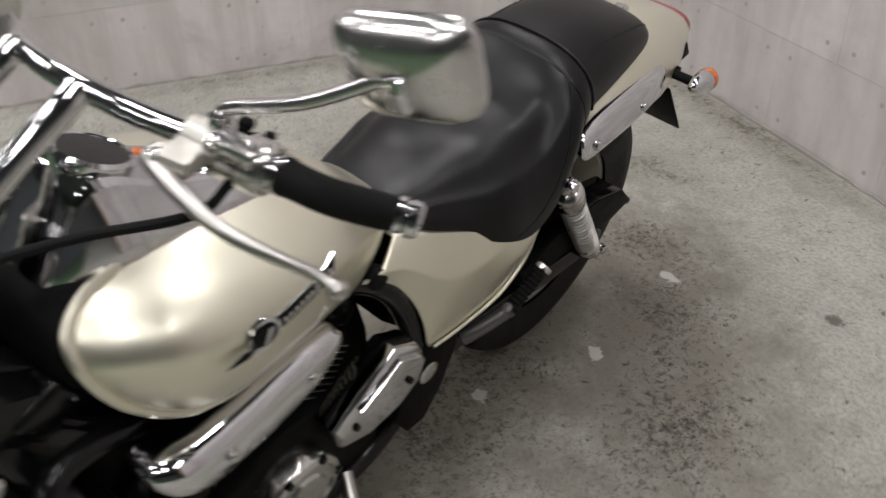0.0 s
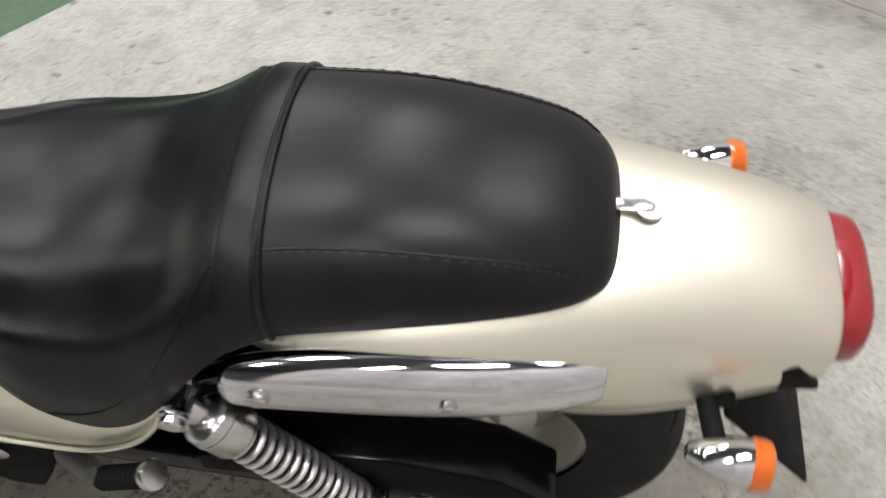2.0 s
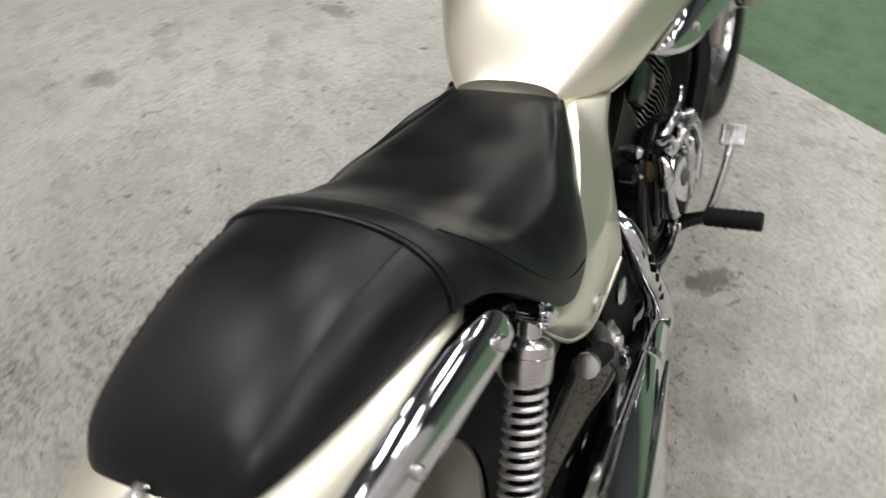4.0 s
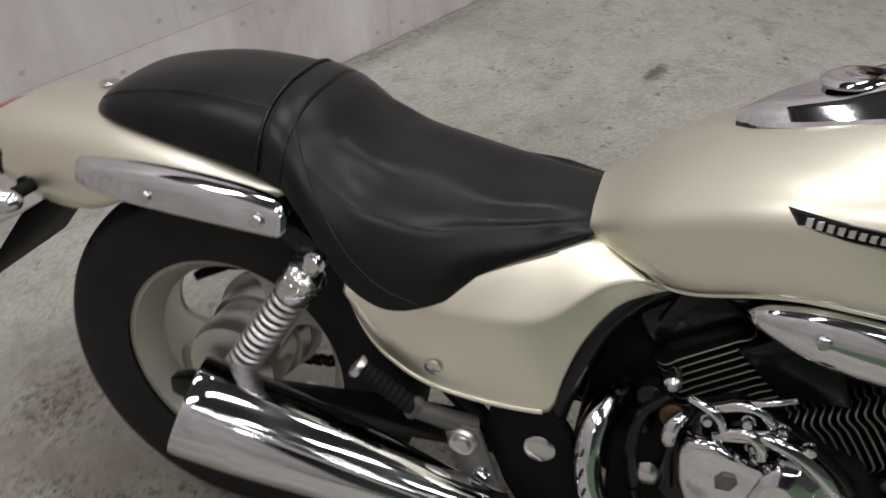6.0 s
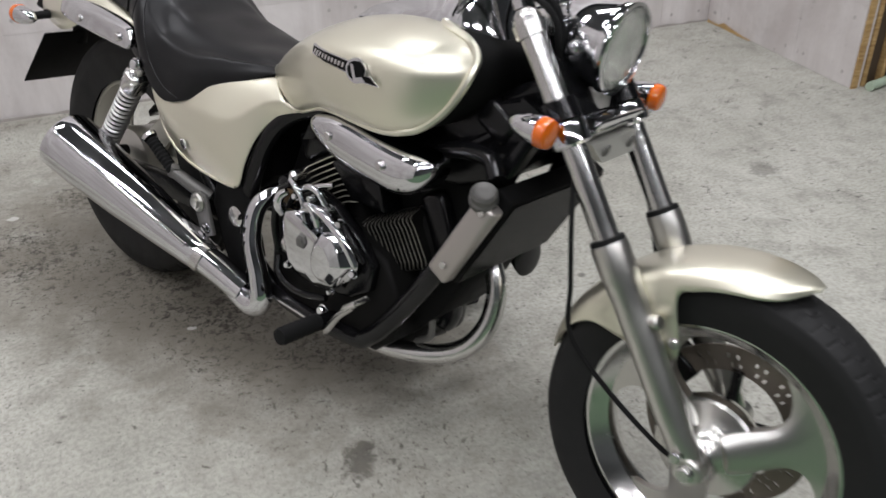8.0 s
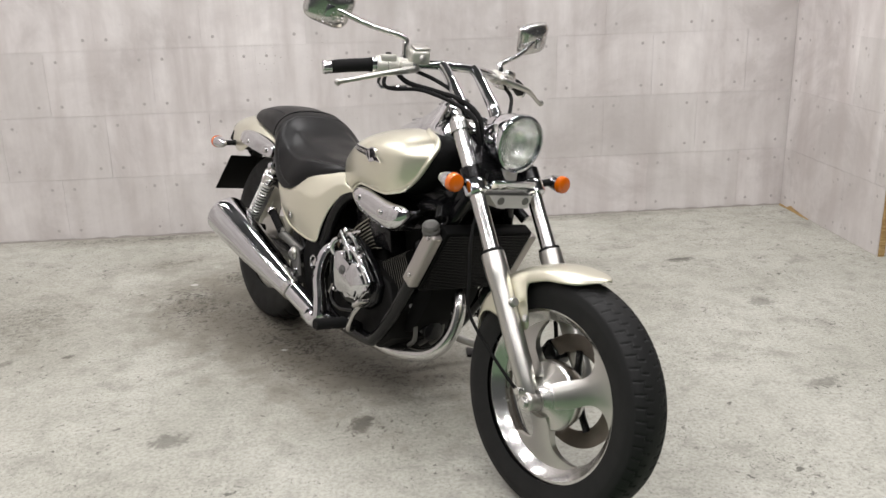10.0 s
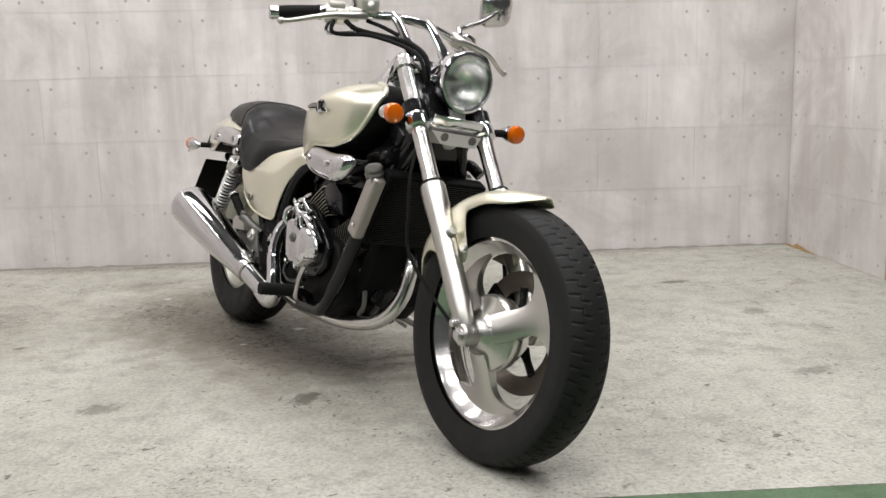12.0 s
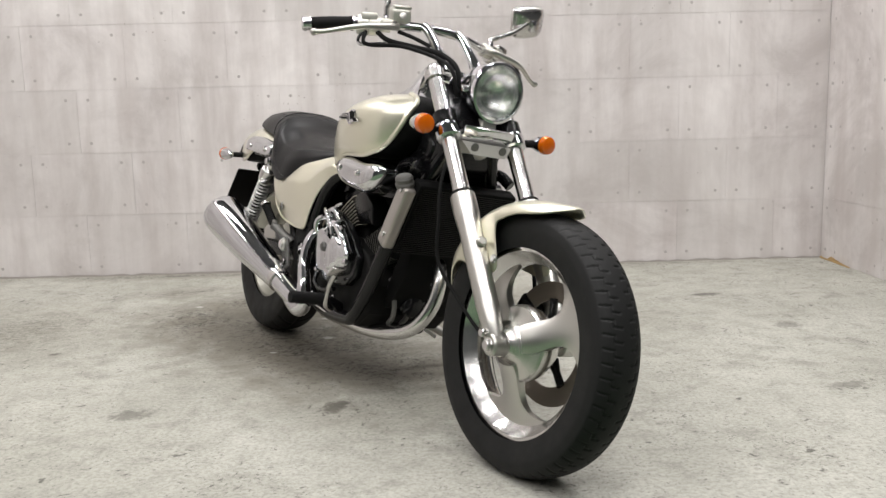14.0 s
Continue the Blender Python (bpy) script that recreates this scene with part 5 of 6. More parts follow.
# -- shock absorbers --
for s in (-1, 1):
    A, B = Vector((0.262, 0.171 * s, 0.638)), Vector((0.095, 0.178 * s, 0.388))
    d = (B - A).normalized()
    ln = (B - A).length
    sh = add("shock_absorber", turned([(0.006, 0.004), (0.013, 0.008), (0.014, 0.026), (0.024, 0.029), (0.0285, 0.034), (0.0290, 0.040), (0.0290, 0.074), (0.027, 0.078), (0.006, 0.079), (0.006, ln - 0.03), (0.024, ln - 0.028), (0.026, ln - 0.018), (0.016, ln - 0.010), (0.012, ln)], A, d, 32), CHROME_DULL, "bright shock absorber with an exposed coil spring")
    add("damper_rod", turned([(0.0145, 0.078), (0.0145, ln - 0.029)], A, d, 20), BLACK, "", sh)
    add("shroud_band", lathe(bmesh.new(), [(0.0290, 0.046), (0.0297, 0.0465), (0.0297, 0.049), (0.0290, 0.0495)], A, d, 32, cap=False), CHROME, "", sh)
    side = d.orthogonal().normalized()
    up = d.cross(side)
    turns = 14.5
    coil = [A + d * (0.078 + (ln - 0.108) * u) + (side * math.cos(2 * math.pi * turns * u) + up * math.sin(2 * math.pi * turns * u)* 1.0) * (0.0215 + 0.001 * math.sin(math.pi * u)) for u in np.linspace(0, 1, 420)]
    add("spring", tube(bmesh.new(), coil, 0.0036, 8), STEEL, "bright steel coil spring", sh)
    add("upper_eye", turned([(0.006, -0.013), (0.0145, -0.012), (0.0145, 0.012), (0.006, 0.013)], A, (0, 1, 0), 20), CHROME, "", sh)
    bolt(A + Vector((0, 0.018 * s, 0)), (0, s, 0), 0.012, 0.010, sh, CHROME)
    add("lower_eye", turned([(0.006, -0.014), (0.016, -0.013), (0.016, 0.013), (0.006, 0.014)], B, (0, 1, 0), 20), CHROME_DULL, "", sh)
    bolt(B + Vector((0, 0.015 * s, 0)), (0, s, 0), 0.010, 0.008, sh)

# -- side covers --
for s in (-1, 1):
    topc = spline([(0.292, 0.604, 0.152), (0.330, 0.600, 0.161), (0.38, 0.602, 0.162), (0.44, 0.618, 0.160), (0.50, 0.644, 0.146), (0.56, 0.662, 0.124), (0.600, 0.675, 0.106), (0.622, 0.677, 0.098)], 40)
    low = spline([(0.296, 0.578, 0.156), (0.318, 0.538, 0.164), (0.350, 0.500, 0.168), (0.41, 0.464, 0.168), (0.49, 0.446, 0.162), (0.560, 0.443, 0.158), (0.580, 0.452, 0.157), (0.590, 0.500, 0.152), (0.612, 0.560, 0.142), (0.650, 0.610, 0.126), (0.714, 0.640, 0.113)], 40)
    cv = bmesh.new()
    rings = []
    for i in range(41):
        a, b = topc[i], low[i]
        u = i / 40
        ring = []
        for k in range(29):
            v = k / 28
            p = a * (1 - v) + b * v
            ridge = max(0.0, min(1.0, (u - 0.30) / 0.22))
            crease = 0.06 + 0.56 * max(0.0, min(1.0, (u - 0.32) / 0.68)) ** 0.8
            rise = v / crease if v < crease else ((1 - v) / (1 - crease)) ** 0.85
            bulge = 0.015 * math.sin(math.pi * v ** 0.8) * (1 - 0.75 * ridge) + 0.017 * ridge * rise
            ring.append((p[0], s * (p[2] + bulge), p[1]))
        ring = [(ring[0][0], s * (a[2] - 0.050), a[1] - 0.004), (ring[0][0], s * (a[2] - 0.008), a[1] + 0.000)] + ring
        rings.append(ring)
    loft(cv, rings, cap=False, close=False)
    cover = add("side_cover", cv, PAINT, "champagne pearl side cover under the seat", smooth=60)
    sm = cover.modifiers.new("thickness", "SOLIDIFY")
    sm.thickness, sm.offset = 0.004, -1 if s > 0 else 1
    if s < 0:
        add("cover_lock", turned([(0.004, 0), (0.0125, 0.001), (0.0125, 0.004), (0.009, 0.005)], (0.421, -0.1795, 0.500), (-0.1, -1, -0.15), 18), CHROME_DULL, "", cover)
    add("cover_lip", bar([(x, s * (y + 0.004), z) for x, z, y in low[:22]], 0.0035, 0, 8), PAINT, "", cover)

# -- frame --
for s in (-1, 1):
    add("frame_tube", bar([(0.560, s * 0.125, 0.30), (0.575, s * 0.132, 0.40), (0.600, s * 0.128, 0.50), (0.640, s * 0.118, 0.585), (0.700, s * 0.10, 0.635), (0.80, s * 0.085, 0.665), (0.95, s * 0.07, 0.70), (1.10, s * 0.05, 0.745), (1.22, s * 0.03, 0.80)], 0.020, 60, 14), BLACK, "black enamelled frame tube")
    add("down_tube", bar([(1.235, s * 0.05, 0.770), (1.190, s * 0.10, 0.640), (1.125, s * 0.145, 0.480), (1.04, s * 0.142, 0.345), (0.962, s * 0.138, 0.250), (0.90, s * 0.135, 0.225), (0.70, s * 0.13, 0.225), (0.565, s * 0.125, 0.290)], 0.020, 60, 14), BLACK, "black enamelled down tube")
    add("seat_tube", bar([(0.60, s * 0.10, 0.60), (0.45, s * 0.11, 0.60), (0.30, s * 0.125, 0.62), (0.20, s * 0.125, 0.66), (-0.10, s * 0.10, 0.67)], 0.016, 30, 12), BLACK, "black enamelled seat rail")
    add("rear_stay", bar([(0.300, s * 0.135, 0.625), (0.36, s * 0.135, 0.52), (0.44, s * 0.135, 0.43), (0.53, s * 0.130, 0.33)], 0.016, 20, 12), BLACK, "black enamelled stay")
    pl = add("pivot_plate", prism([(0.50, 0.455), (0.575, 0.452), (0.610, 0.40), (0.640, 0.30), (0.60, 0.235), (0.555, 0.235), (0.520, 0.30), (0.485, 0.38)], s * 0.130, s * 0.155, 0.006), BLACK_FLAT, "black pivot plate")
    add("pivot_cap", turned([(0.004, 0.0), (0.022, 0.001), (0.0225, 0.004), (0.018, 0.0065), (0.004, 0.007)], (0.568, s * 0.1555, 0.375), (0, s, 0), 28), CHROME_DULL, "round chrome pivot cap", pl)
    # swing arm
    sw = bmesh.new()
    loft(sw, [[(x, s * (y + dy), z + dz) for dy, dz in ((-t, -h), (t, -h), (t, h), (-t, h))] for x, y, z, t, h in ((0.585, 0.118, 0.350, 0.016, 0.026), (0.45, 0.120, 0.352, 0.016, 0.026), (0.30, 0.124, 0.350, 0.016, 0.025), (0.16, 0.128, 0.342, 0.016, 0.026), (0.0, 0.130, 0.334, 0.015, 0.022), (-0.03, 0.130, 0.333, 0.012, 0.015))])
    bmesh.ops.bevel(sw, geom=sw.edges[:], offset=0.005, segments=2, affect="EDGES", profile=0.5)
    arm = add("swing_arm", sw, BLACK, "black swing arm")
    add("shock_mount", turned([(0.014, -0.03), (0.018, 0.0), (0.014, 0.035)], (0.095, s * 0.150, 0.380), (0, 1, 0), 16), BLACK, "", arm)
    bolt((0.040, s * 0.146, 0.333), (0, s, 0), 0.015, 0.014, arm, CHROME, name="axle_nut")
    bolt((0.055, s * 0.186 if s > 0 else s * 0.150, 0.372), (0, s, 0), 0.011, 0.010, arm, CHROME)
    # rear foot rest mounts
    mount_ = add("footrest_mount", bar([(0.470, s * 0.150, 0.385), (0.440, s * 0.170, 0.405), (0.400, s * 0.192, 0.432)], [0.017, 0.015, 0.013], 8), BRACKET, "grey bracket of the folded rear foot rest")
    pa, pb_ = Vector((0.398, s * 0.193, 0.434)), Vector((0.326, s * 0.1995, 0.488))
    ln = (pb_ - pa).length
    add("footrest_rubber", turned([(0.006, 0.0), (0.0125, 0.002)] + [((0.0145 if k % 2 else 0.0118), 0.004 + (ln - 0.010) * k / 17) for k in range(18)] + [(0.012, ln - 0.002), (0.004, ln)], pa, pb_ - pa, 20), SOFT_RUBBER, "ribbed black rubber", mount_)
    add("hinge_pin", turned([(0.004, -0.016), (0.009, -0.015), (0.009, 0.015), (0.004, 0.016)], pa, (0.5, 0, 0.8), 14), BRACKET, "", mount_)
    add("footrest_end", turned([(0.006, -0.008), (0.0165, -0.007), (0.0178, 0.0), (0.0165, 0.003), (0.006, 0.004)], (0.319, s * 0.2002, 0.4935), (-0.80, s * 0.08, 0.60), 26), CHROME_DULL, "round silver end of the rear foot rest")
    add("frame_panel", prism([(0.30, 0.60), (0.56, 0.66), (0.60, 0.50), (0.50, 0.44), (0.36, 0.50)], s * 0.085, s * 0.10, 0.004), BLACK_FLAT, "black inner panel")
add("frame_cap", turned([(0.004, -0.010), (0.019, -0.008), (0.020, 0.004), (0.016, 0.010), (0.004, 0.012)], (0.676, 0.118, 0.640), (0, 1, 0.15), 22), SOFT_RUBBER, "black rubber frame cap")
add("battery_box", prism([(0.34, 0.60), (0.58, 0.66), (0.60, 0.46), (0.50, 0.36), (0.40, 0.42)], -0.080, 0.080, 0.008), BLACK_FLAT, "black battery box")
add("rear_fender", prism([(0.36, 0.62), (0.36, 0.45), (0.34, 0.45), (0.335, 0.60), (0.28, 0.655), (0.16, 0.682), (0.02, 0.682), (-0.08, 0.665), (-0.09, 0.675), (0.02, 0.698), (0.17, 0.696), (0.30, 0.668)], -0.085, 0.085, 0.003), BLACK_FLAT, "black plastic rear fender")
guard = prism([(0.30, 0.430), (0.20, 0.470), (0.06, 0.478), (-0.05, 0.452), (-0.115, 0.395), (-0.108, 0.380), (-0.04, 0.425), (0.06, 0.442), (0.20, 0.425), (0.30, 0.395)], 0.082, 0.152, 0.006)
add("chain_guard", guard, BLACK, "black chain guard")
add("chain_guard_face", prism([(0.30, 0.430), (0.20, 0.470), (0.06, 0.478), (-0.05, 0.452), (-0.10, 0.40), (-0.03, 0.385), (0.10, 0.395), (0.30, 0.39)], 0.150, 0.154, 0.001), BLACK_FLAT, "black chain guard face")
ch = bmesh.new()
for z0, z1 in ((0.425, 0.395), (0.245, 0.300)):
    n = 62
    for k in range(n):
        u = k / n
        x = 0.055 + 0.60 * u
        z = z0 + (z1 - z0) * u
        block((0.0125, 0.004 if k % 2 else 0.006, 0.009), (x, 0.098 + 0.004 * (k % 2), z), (0, 0, 0), 0.0, ch)
        block((0.0125, 0.004 if k % 2 else 0.006, 0.009), (x, 0.086 - 0.004 * (k % 2), z), (0, 0, 0), 0.0, ch)
tagged(add("chain", ch, ENGINE, "oily drive chain", smooth=0), kind="stuff")

# -- engine --
case = prism([(0.66, 0.27), (0.70, 0.215), (0.80, 0.205), (0.97, 0.215), (1.02, 0.26), (1.03, 0.34), (0.98, 0.42), (0.88, 0.455), (0.74, 0.455), (0.66, 0.40)], -0.135, 0.135, 0.012, 3)
engine = add("engine", case, ENGINE, "dark V-twin engine with finned cylinders and chrome covers")


def cylinder(base, lean, height, wide, deep, n, name, first=0.20):
    """A finned barrel and head, leaning by degrees from upright (forward is positive)."""
    m = Matrix.Translation(base) @ pose(0, 0, 0, 0, lean, 0)
    core = block((deep * 0.80, wide * 0.80, height), (0, 0, height / 2), (0, 0, 0), 0.02, None, 3)
    ob = add(name, moved(core, m), ENGINE, "dark finned cylinder with bright fin edges", engine)
    for k in range(n):
        z = height * (first + (0.92 - first) * k / (n - 1))
        ring = []
        for i in range(64):
            a = 2 * math.pi * i / 64
            cs, sn = math.cos(a), math.sin(a)
            wave = (0.0035 if lean < 0 else 0.006) * math.sin(5.5 * cs + 0.6) * (1 if abs(sn) > 0.5 else 0)
            ring.append((deep / 2 * math.copysign(abs(cs) ** 0.35, cs), wide / 2 * math.copysign(abs(sn) ** 0.35, sn), z + wave))
        fin = bmesh.new()
        loft(fin, [[(x * 0.94, y * 0.94, zz - 0.0016) for x, y, zz in ring], [(x, y, zz - 0.0013) for x, y, zz in ring], [(x, y, zz + 0.0013) for x, y, zz in ring], [(x * 0.94, y * 0.94, zz + 0.0016) for x, y, zz in ring]])
        fin.faces.ensure_lookup_table()
        for face in fin.faces[64:128]:
            face.material_index = 1
        fin.transform(m)
        add("fin", fin, ENGINE, "", ob, smooth=40, also=(FIN_EDGE if lean < 0 else FIN_DULL,))
    return ob


cylinder((0.837, 0, 0.414), -30, 0.165, 0.220, 0.145, 9, "rear_cylinder", 0.36)
cylinder((0.872, 0, 0.391), 63, 0.195, 0.215, 0.122, 14, "front_cylinder")
add("rear_head_cover", moved(block((0.14, 0.17, 0.07), (0, 0, 0.195), (0, 0, 0), 0.016, None, 3), Matrix.Translation((0.837, 0, 0.414)) @ pose(0, 0, 0, 0, -30, 0)), BLACK, "", engine)
add("front_head_cover", moved(block((0.15, 0.17, 0.06), (0, 0, 0.215), (0, 0, 0), 0.016, None, 3), Matrix.Translation((0.868, 0, 0.398)) @ pose(0, 0, 0, 0, 63, 0)), BLACK, "", engine)
# right-hand covers
add("case_cover", prism([(0.728, 0.345), (0.736, 0.430), (0.758, 0.492), (0.81, 0.518), (0.865, 0.494), (0.930, 0.455), (0.971, 0.407), (0.964, 0.353), (0.915, 0.319), (0.803, 0.302), (0.752, 0.314)], -0.158, -0.130, 0.010, 3), BLACK, "glossy black engine casing", engine)
add("clutch_cover", prism([(0.752, 0.400), (0.748, 0.440), (0.756, 0.464), (0.782, 0.470), (0.812, 0.462), (0.842, 0.432), (0.880, 0.424), (0.925, 0.398), (0.922, 0.368), (0.902, 0.346), (0.872, 0.338), (0.848, 0.352), (0.826, 0.342), (0.796, 0.340), (0.768, 0.354)], -0.192, -0.150, 0.011, 4), CHROME, "chromed flat-faced engine cover", engine, smooth=50)
fb = bmesh.new()
loft(fb, [[(x, y, z) for x, z in face] for y, face in (
    (-0.176, ((0.842, 0.362), (0.836, 0.398), (0.848, 0.438), (0.868, 0.462), (0.902, 0.462), (0.930, 0.440), (0.952, 0.408), (0.930, 0.370), (0.905, 0.346), (0.870, 0.346))),
    (-0.195, ((0.844, 0.366), (0.839, 0.396), (0.850, 0.432), (0.868, 0.450), (0.892, 0.448), (0.912, 0.426), (0.922, 0.400), (0.912, 0.376), (0.895, 0.354), (0.868, 0.352))),
    (-0.203, ((0.852, 0.372), (0.849, 0.396), (0.857, 0.424), (0.868, 0.434), (0.882, 0.430), (0.896, 0.412), (0.902, 0.396), (0.896, 0.380), (0.884, 0.364), (0.866, 0.362))))])
bmesh.ops.bevel(fb, geom=fb.edges[:], offset=0.0025, segments=2, affect="EDGES", profile=0.6)
add("front_cover", fb, CHROME, "chromed faceted front engine cover", engine, smooth=30)
add("cover_hub", prism([(0.800, 0.402), (0.797, 0.418), (0.806, 0.430), (0.820, 0.429), (0.826, 0.416), (0.818, 0.402)], -0.197, -0.190, 0.004, 3), BRACKET, "dull grey cap", engine)
add("hub_screw", turned([(0.002, 0.0), (0.008, 0.001), (0.008, 0.004), (0.004, 0.005)], (0.811, -0.196, 0.416), (0, -1, 0), 16), BRACKET, "", engine)
add("cover_pipe", bar([(0.792, -0.172, 0.470), (0.812, -0.182, 0.484), (0.850, -0.183, 0.488), (0.888, -0.184, 0.472), (0.922, -0.182, 0.444), (0.944, -0.176, 0.410)], 0.0105, 22), CHROME, "", engine)
add("cover_pipe", bar([(0.904, -0.176, 0.478), (0.934, -0.178, 0.454), (0.960, -0.172, 0.420)], 0.006, 14), BLACK, "", engine)
add("cover_tab", bar([(0.738, -0.178, 0.446), (0.734, -0.186, 0.462), (0.737, -0.186, 0.484), (0.748, -0.178, 0.496)], [0.008, 0.010, 0.010, 0.008], 12), CHROME, "", engine)
for pts, r in (([(0.752, -0.172, 0.520), (0.776, -0.180, 0.514), (0.792, -0.180, 0.500), (0.800, -0.178, 0.478)], 0.0065),
               ([(0.782, -0.170, 0.508), (0.812, -0.178, 0.526), (0.838, -0.178, 0.522), (0.852, -0.172, 0.500)], 0.0075),
               ([(0.822, -0.176, 0.530), (0.845, -0.180, 0.540), (0.872, -0.176, 0.548)], 0.0045),
               ([(0.806, -0.184, 0.486), (0.826, -0.190, 0.494), (0.842, -0.188, 0.478), (0.846, -0.184, 0.458)], 0.008)):
    add("union_pipe", bar(pts, r, 14, 12), CHROME, "", engine)
rndc = random.Random(11)
for x, z in ((0.776, 0.494), (0.824, 0.506), (0.866, 0.498), (0.834, 0.462), (0.852, 0.470), (0.842, 0.448), (0.762, 0.342), (0.938, 0.388), (0.886, 0.330), (0.898, 0.480)):
    bolt((x, -0.170 - 0.014 * rndc.random(), z), (0.3 * rndc.uniform(-1, 1), -1, 0.3 * rndc.uniform(-0.5, 1)), 0.005 + 0.0025 * rndc.random(), 0.008 + 0.006 * rndc.random(), engine, CHROME)
for pts, r in (([(0.745, -0.16, 0.36), (0.738, -0.165, 0.41), (0.742, -0.165, 0.46), (0.758, -0.16, 0.495)], 0.006), ([(0.70, -0.15, 0.33), (0.72, -0.165, 0.30), (0.78, -0.17, 0.285), (0.86, -0.165, 0.30)], 0.007), ([(0.73, -0.15, 0.50), (0.70, -0.155, 0.47), (0.69, -0.155, 0.40), (0.70, -0.15, 0.34)], 0.008)):
    add("breather_pipe", bar(pts, r, 18, 10), BLACK, "", engine)
add("oil_filler", turned([(0.010, 0), (0.016, 0.002), (0.016, 0.012), (0.010, 0.015)], (0.735, -0.15, 0.475), (0, -1, 0.2), 18), BRASS, "", engine)
for k, (x, z, r) in enumerate(((0.705, 0.49, 0.018), (0.73, 0.515, 0.012), (0.70, 0.44, 0.014), (0.715, 0.36, 0.02))):
    add("fitting", turned([(r * 0.6, -0.02), (r, -0.01), (r, 0.012), (r * 0.5, 0.018)], (x, -0.135, z), (0, -1, 0), 14), CHROME_DULL if k % 2 else BLACK, "", engine)
# left-hand covers
add("sprocket_cover", prism([(0.612, 0.470), (0.640, 0.520), (0.690, 0.545), (0.765, 0.500), (0.815, 0.455), (0.800, 0.405), (0.740, 0.385), (0.670, 0.395), (0.625, 0.425)], 0.130, 0.186, 0.012, 4), CHROME, "chromed sprocket cover", engine)
add("cover_ridge", prism([(0.640, 0.500), (0.690, 0.528), (0.775, 0.482), (0.765, 0.470), (0.692, 0.508), (0.650, 0.486)], 0.184, 0.196, 0.004), CHROME, "", engine)
add("alternator_cover", turned([(0.074, 0.0), (0.074, 0.036), (0.070, 0.043), (0.060, 0.046), (0.056, 0.042), (0.040, 0.043), (0.036, 0.048), (0.010, 0.050)], (0.865, 0.130, 0.345), (0, 1, 0), 48), CHROME_DULL, "chromed round alternator cover", engine)
for a in range(6):
    bolt((0.865 + 0.066 * math.cos(a * 1.047), 0.172, 0.345 + 0.066 * math.sin(a * 1.047)), (0, 1, 0), 0.007, 0.007, engine, BLACK)
for x, z in ((0.655, 0.45), (0.715, 0.49), (0.775, 0.44)):
    bolt((x, 0.185, z), (0, 1, 0), 0.006, 0.007, engine, BLACK)
add("sump", block((0.26, 0.17, 0.05), (0.86, 0, 0.222), (0, 0, 0), 0.02, None, 3), ENGINE, "", engine)
add("oil_filter", turned([(0.010, 0.062), (0.018, 0.060), (0.030, 0.056), (0.034, 0.050), (0.035, 0.0), (0.030, -0.01)], (1.015, -0.015, 0.300), (1, 0, -0.12), 28), BLACK, "black canister oil filter", engine)
for k in range(3):
    add("oil_line", bar([(1.02, -0.07 + 0.045 * k, 0.36), (1.055, -0.075 + 0.05 * k, 0.33), (1.060, -0.07 + 0.045 * k, 0.27), (1.02, -0.06 + 0.04 * k, 0.235)], 0.007, 14, 10), BRACKET, "", engine)
add("inner_cover", prism([(0.74, 0.640), (0.84, 0.672), (0.96, 0.690), (1.04, 0.700), (1.10, 0.742), (1.20, 0.790), (1.245, 0.770), (1.225, 0.700), (1.180, 0.635), (1.10, 0.60), (1.00, 0.585), (0.90, 0.585), (0.80, 0.60)], -0.092, 0.092, 0.010), BLACK, "black cover filling the space under the tank")
add("engine_backing", prism([(0.60, 0.30), (0.62, 0.45), (0.66, 0.57), (0.74, 0.63), (1.02, 0.62), (1.12, 0.60), (1.14, 0.52), (1.07, 0.36), (1.0, 0.24), (0.70, 0.24)], -0.060, 0.060, 0.010), BLACK_FLAT, "black core behind the engine covers")
add("front_backing", prism([(0.99, 0.272), (1.05, 0.36), (1.11, 0.51), (1.14, 0.50), (1.130, 0.42), (1.090, 0.335), (1.045, 0.285)], -0.085, 0.085, 0.008), BLACK_FLAT, "black panel ahead of the engine")
add("air_box", block((0.20, 0.13, 0.10), (0.93, 0, 0.625), (0, 0, 0), 0.02, None, 3), BLACK_FLAT, "black air box between the cylinders")
add("ignition_box", prism([(0.80, 0.56), (0.86, 0.60), (0.93, 0.56), (0.95, 0.50), (0.86, 0.50)], -0.115, 0.115, 0.008), BLACK, "black box between the cylinders")
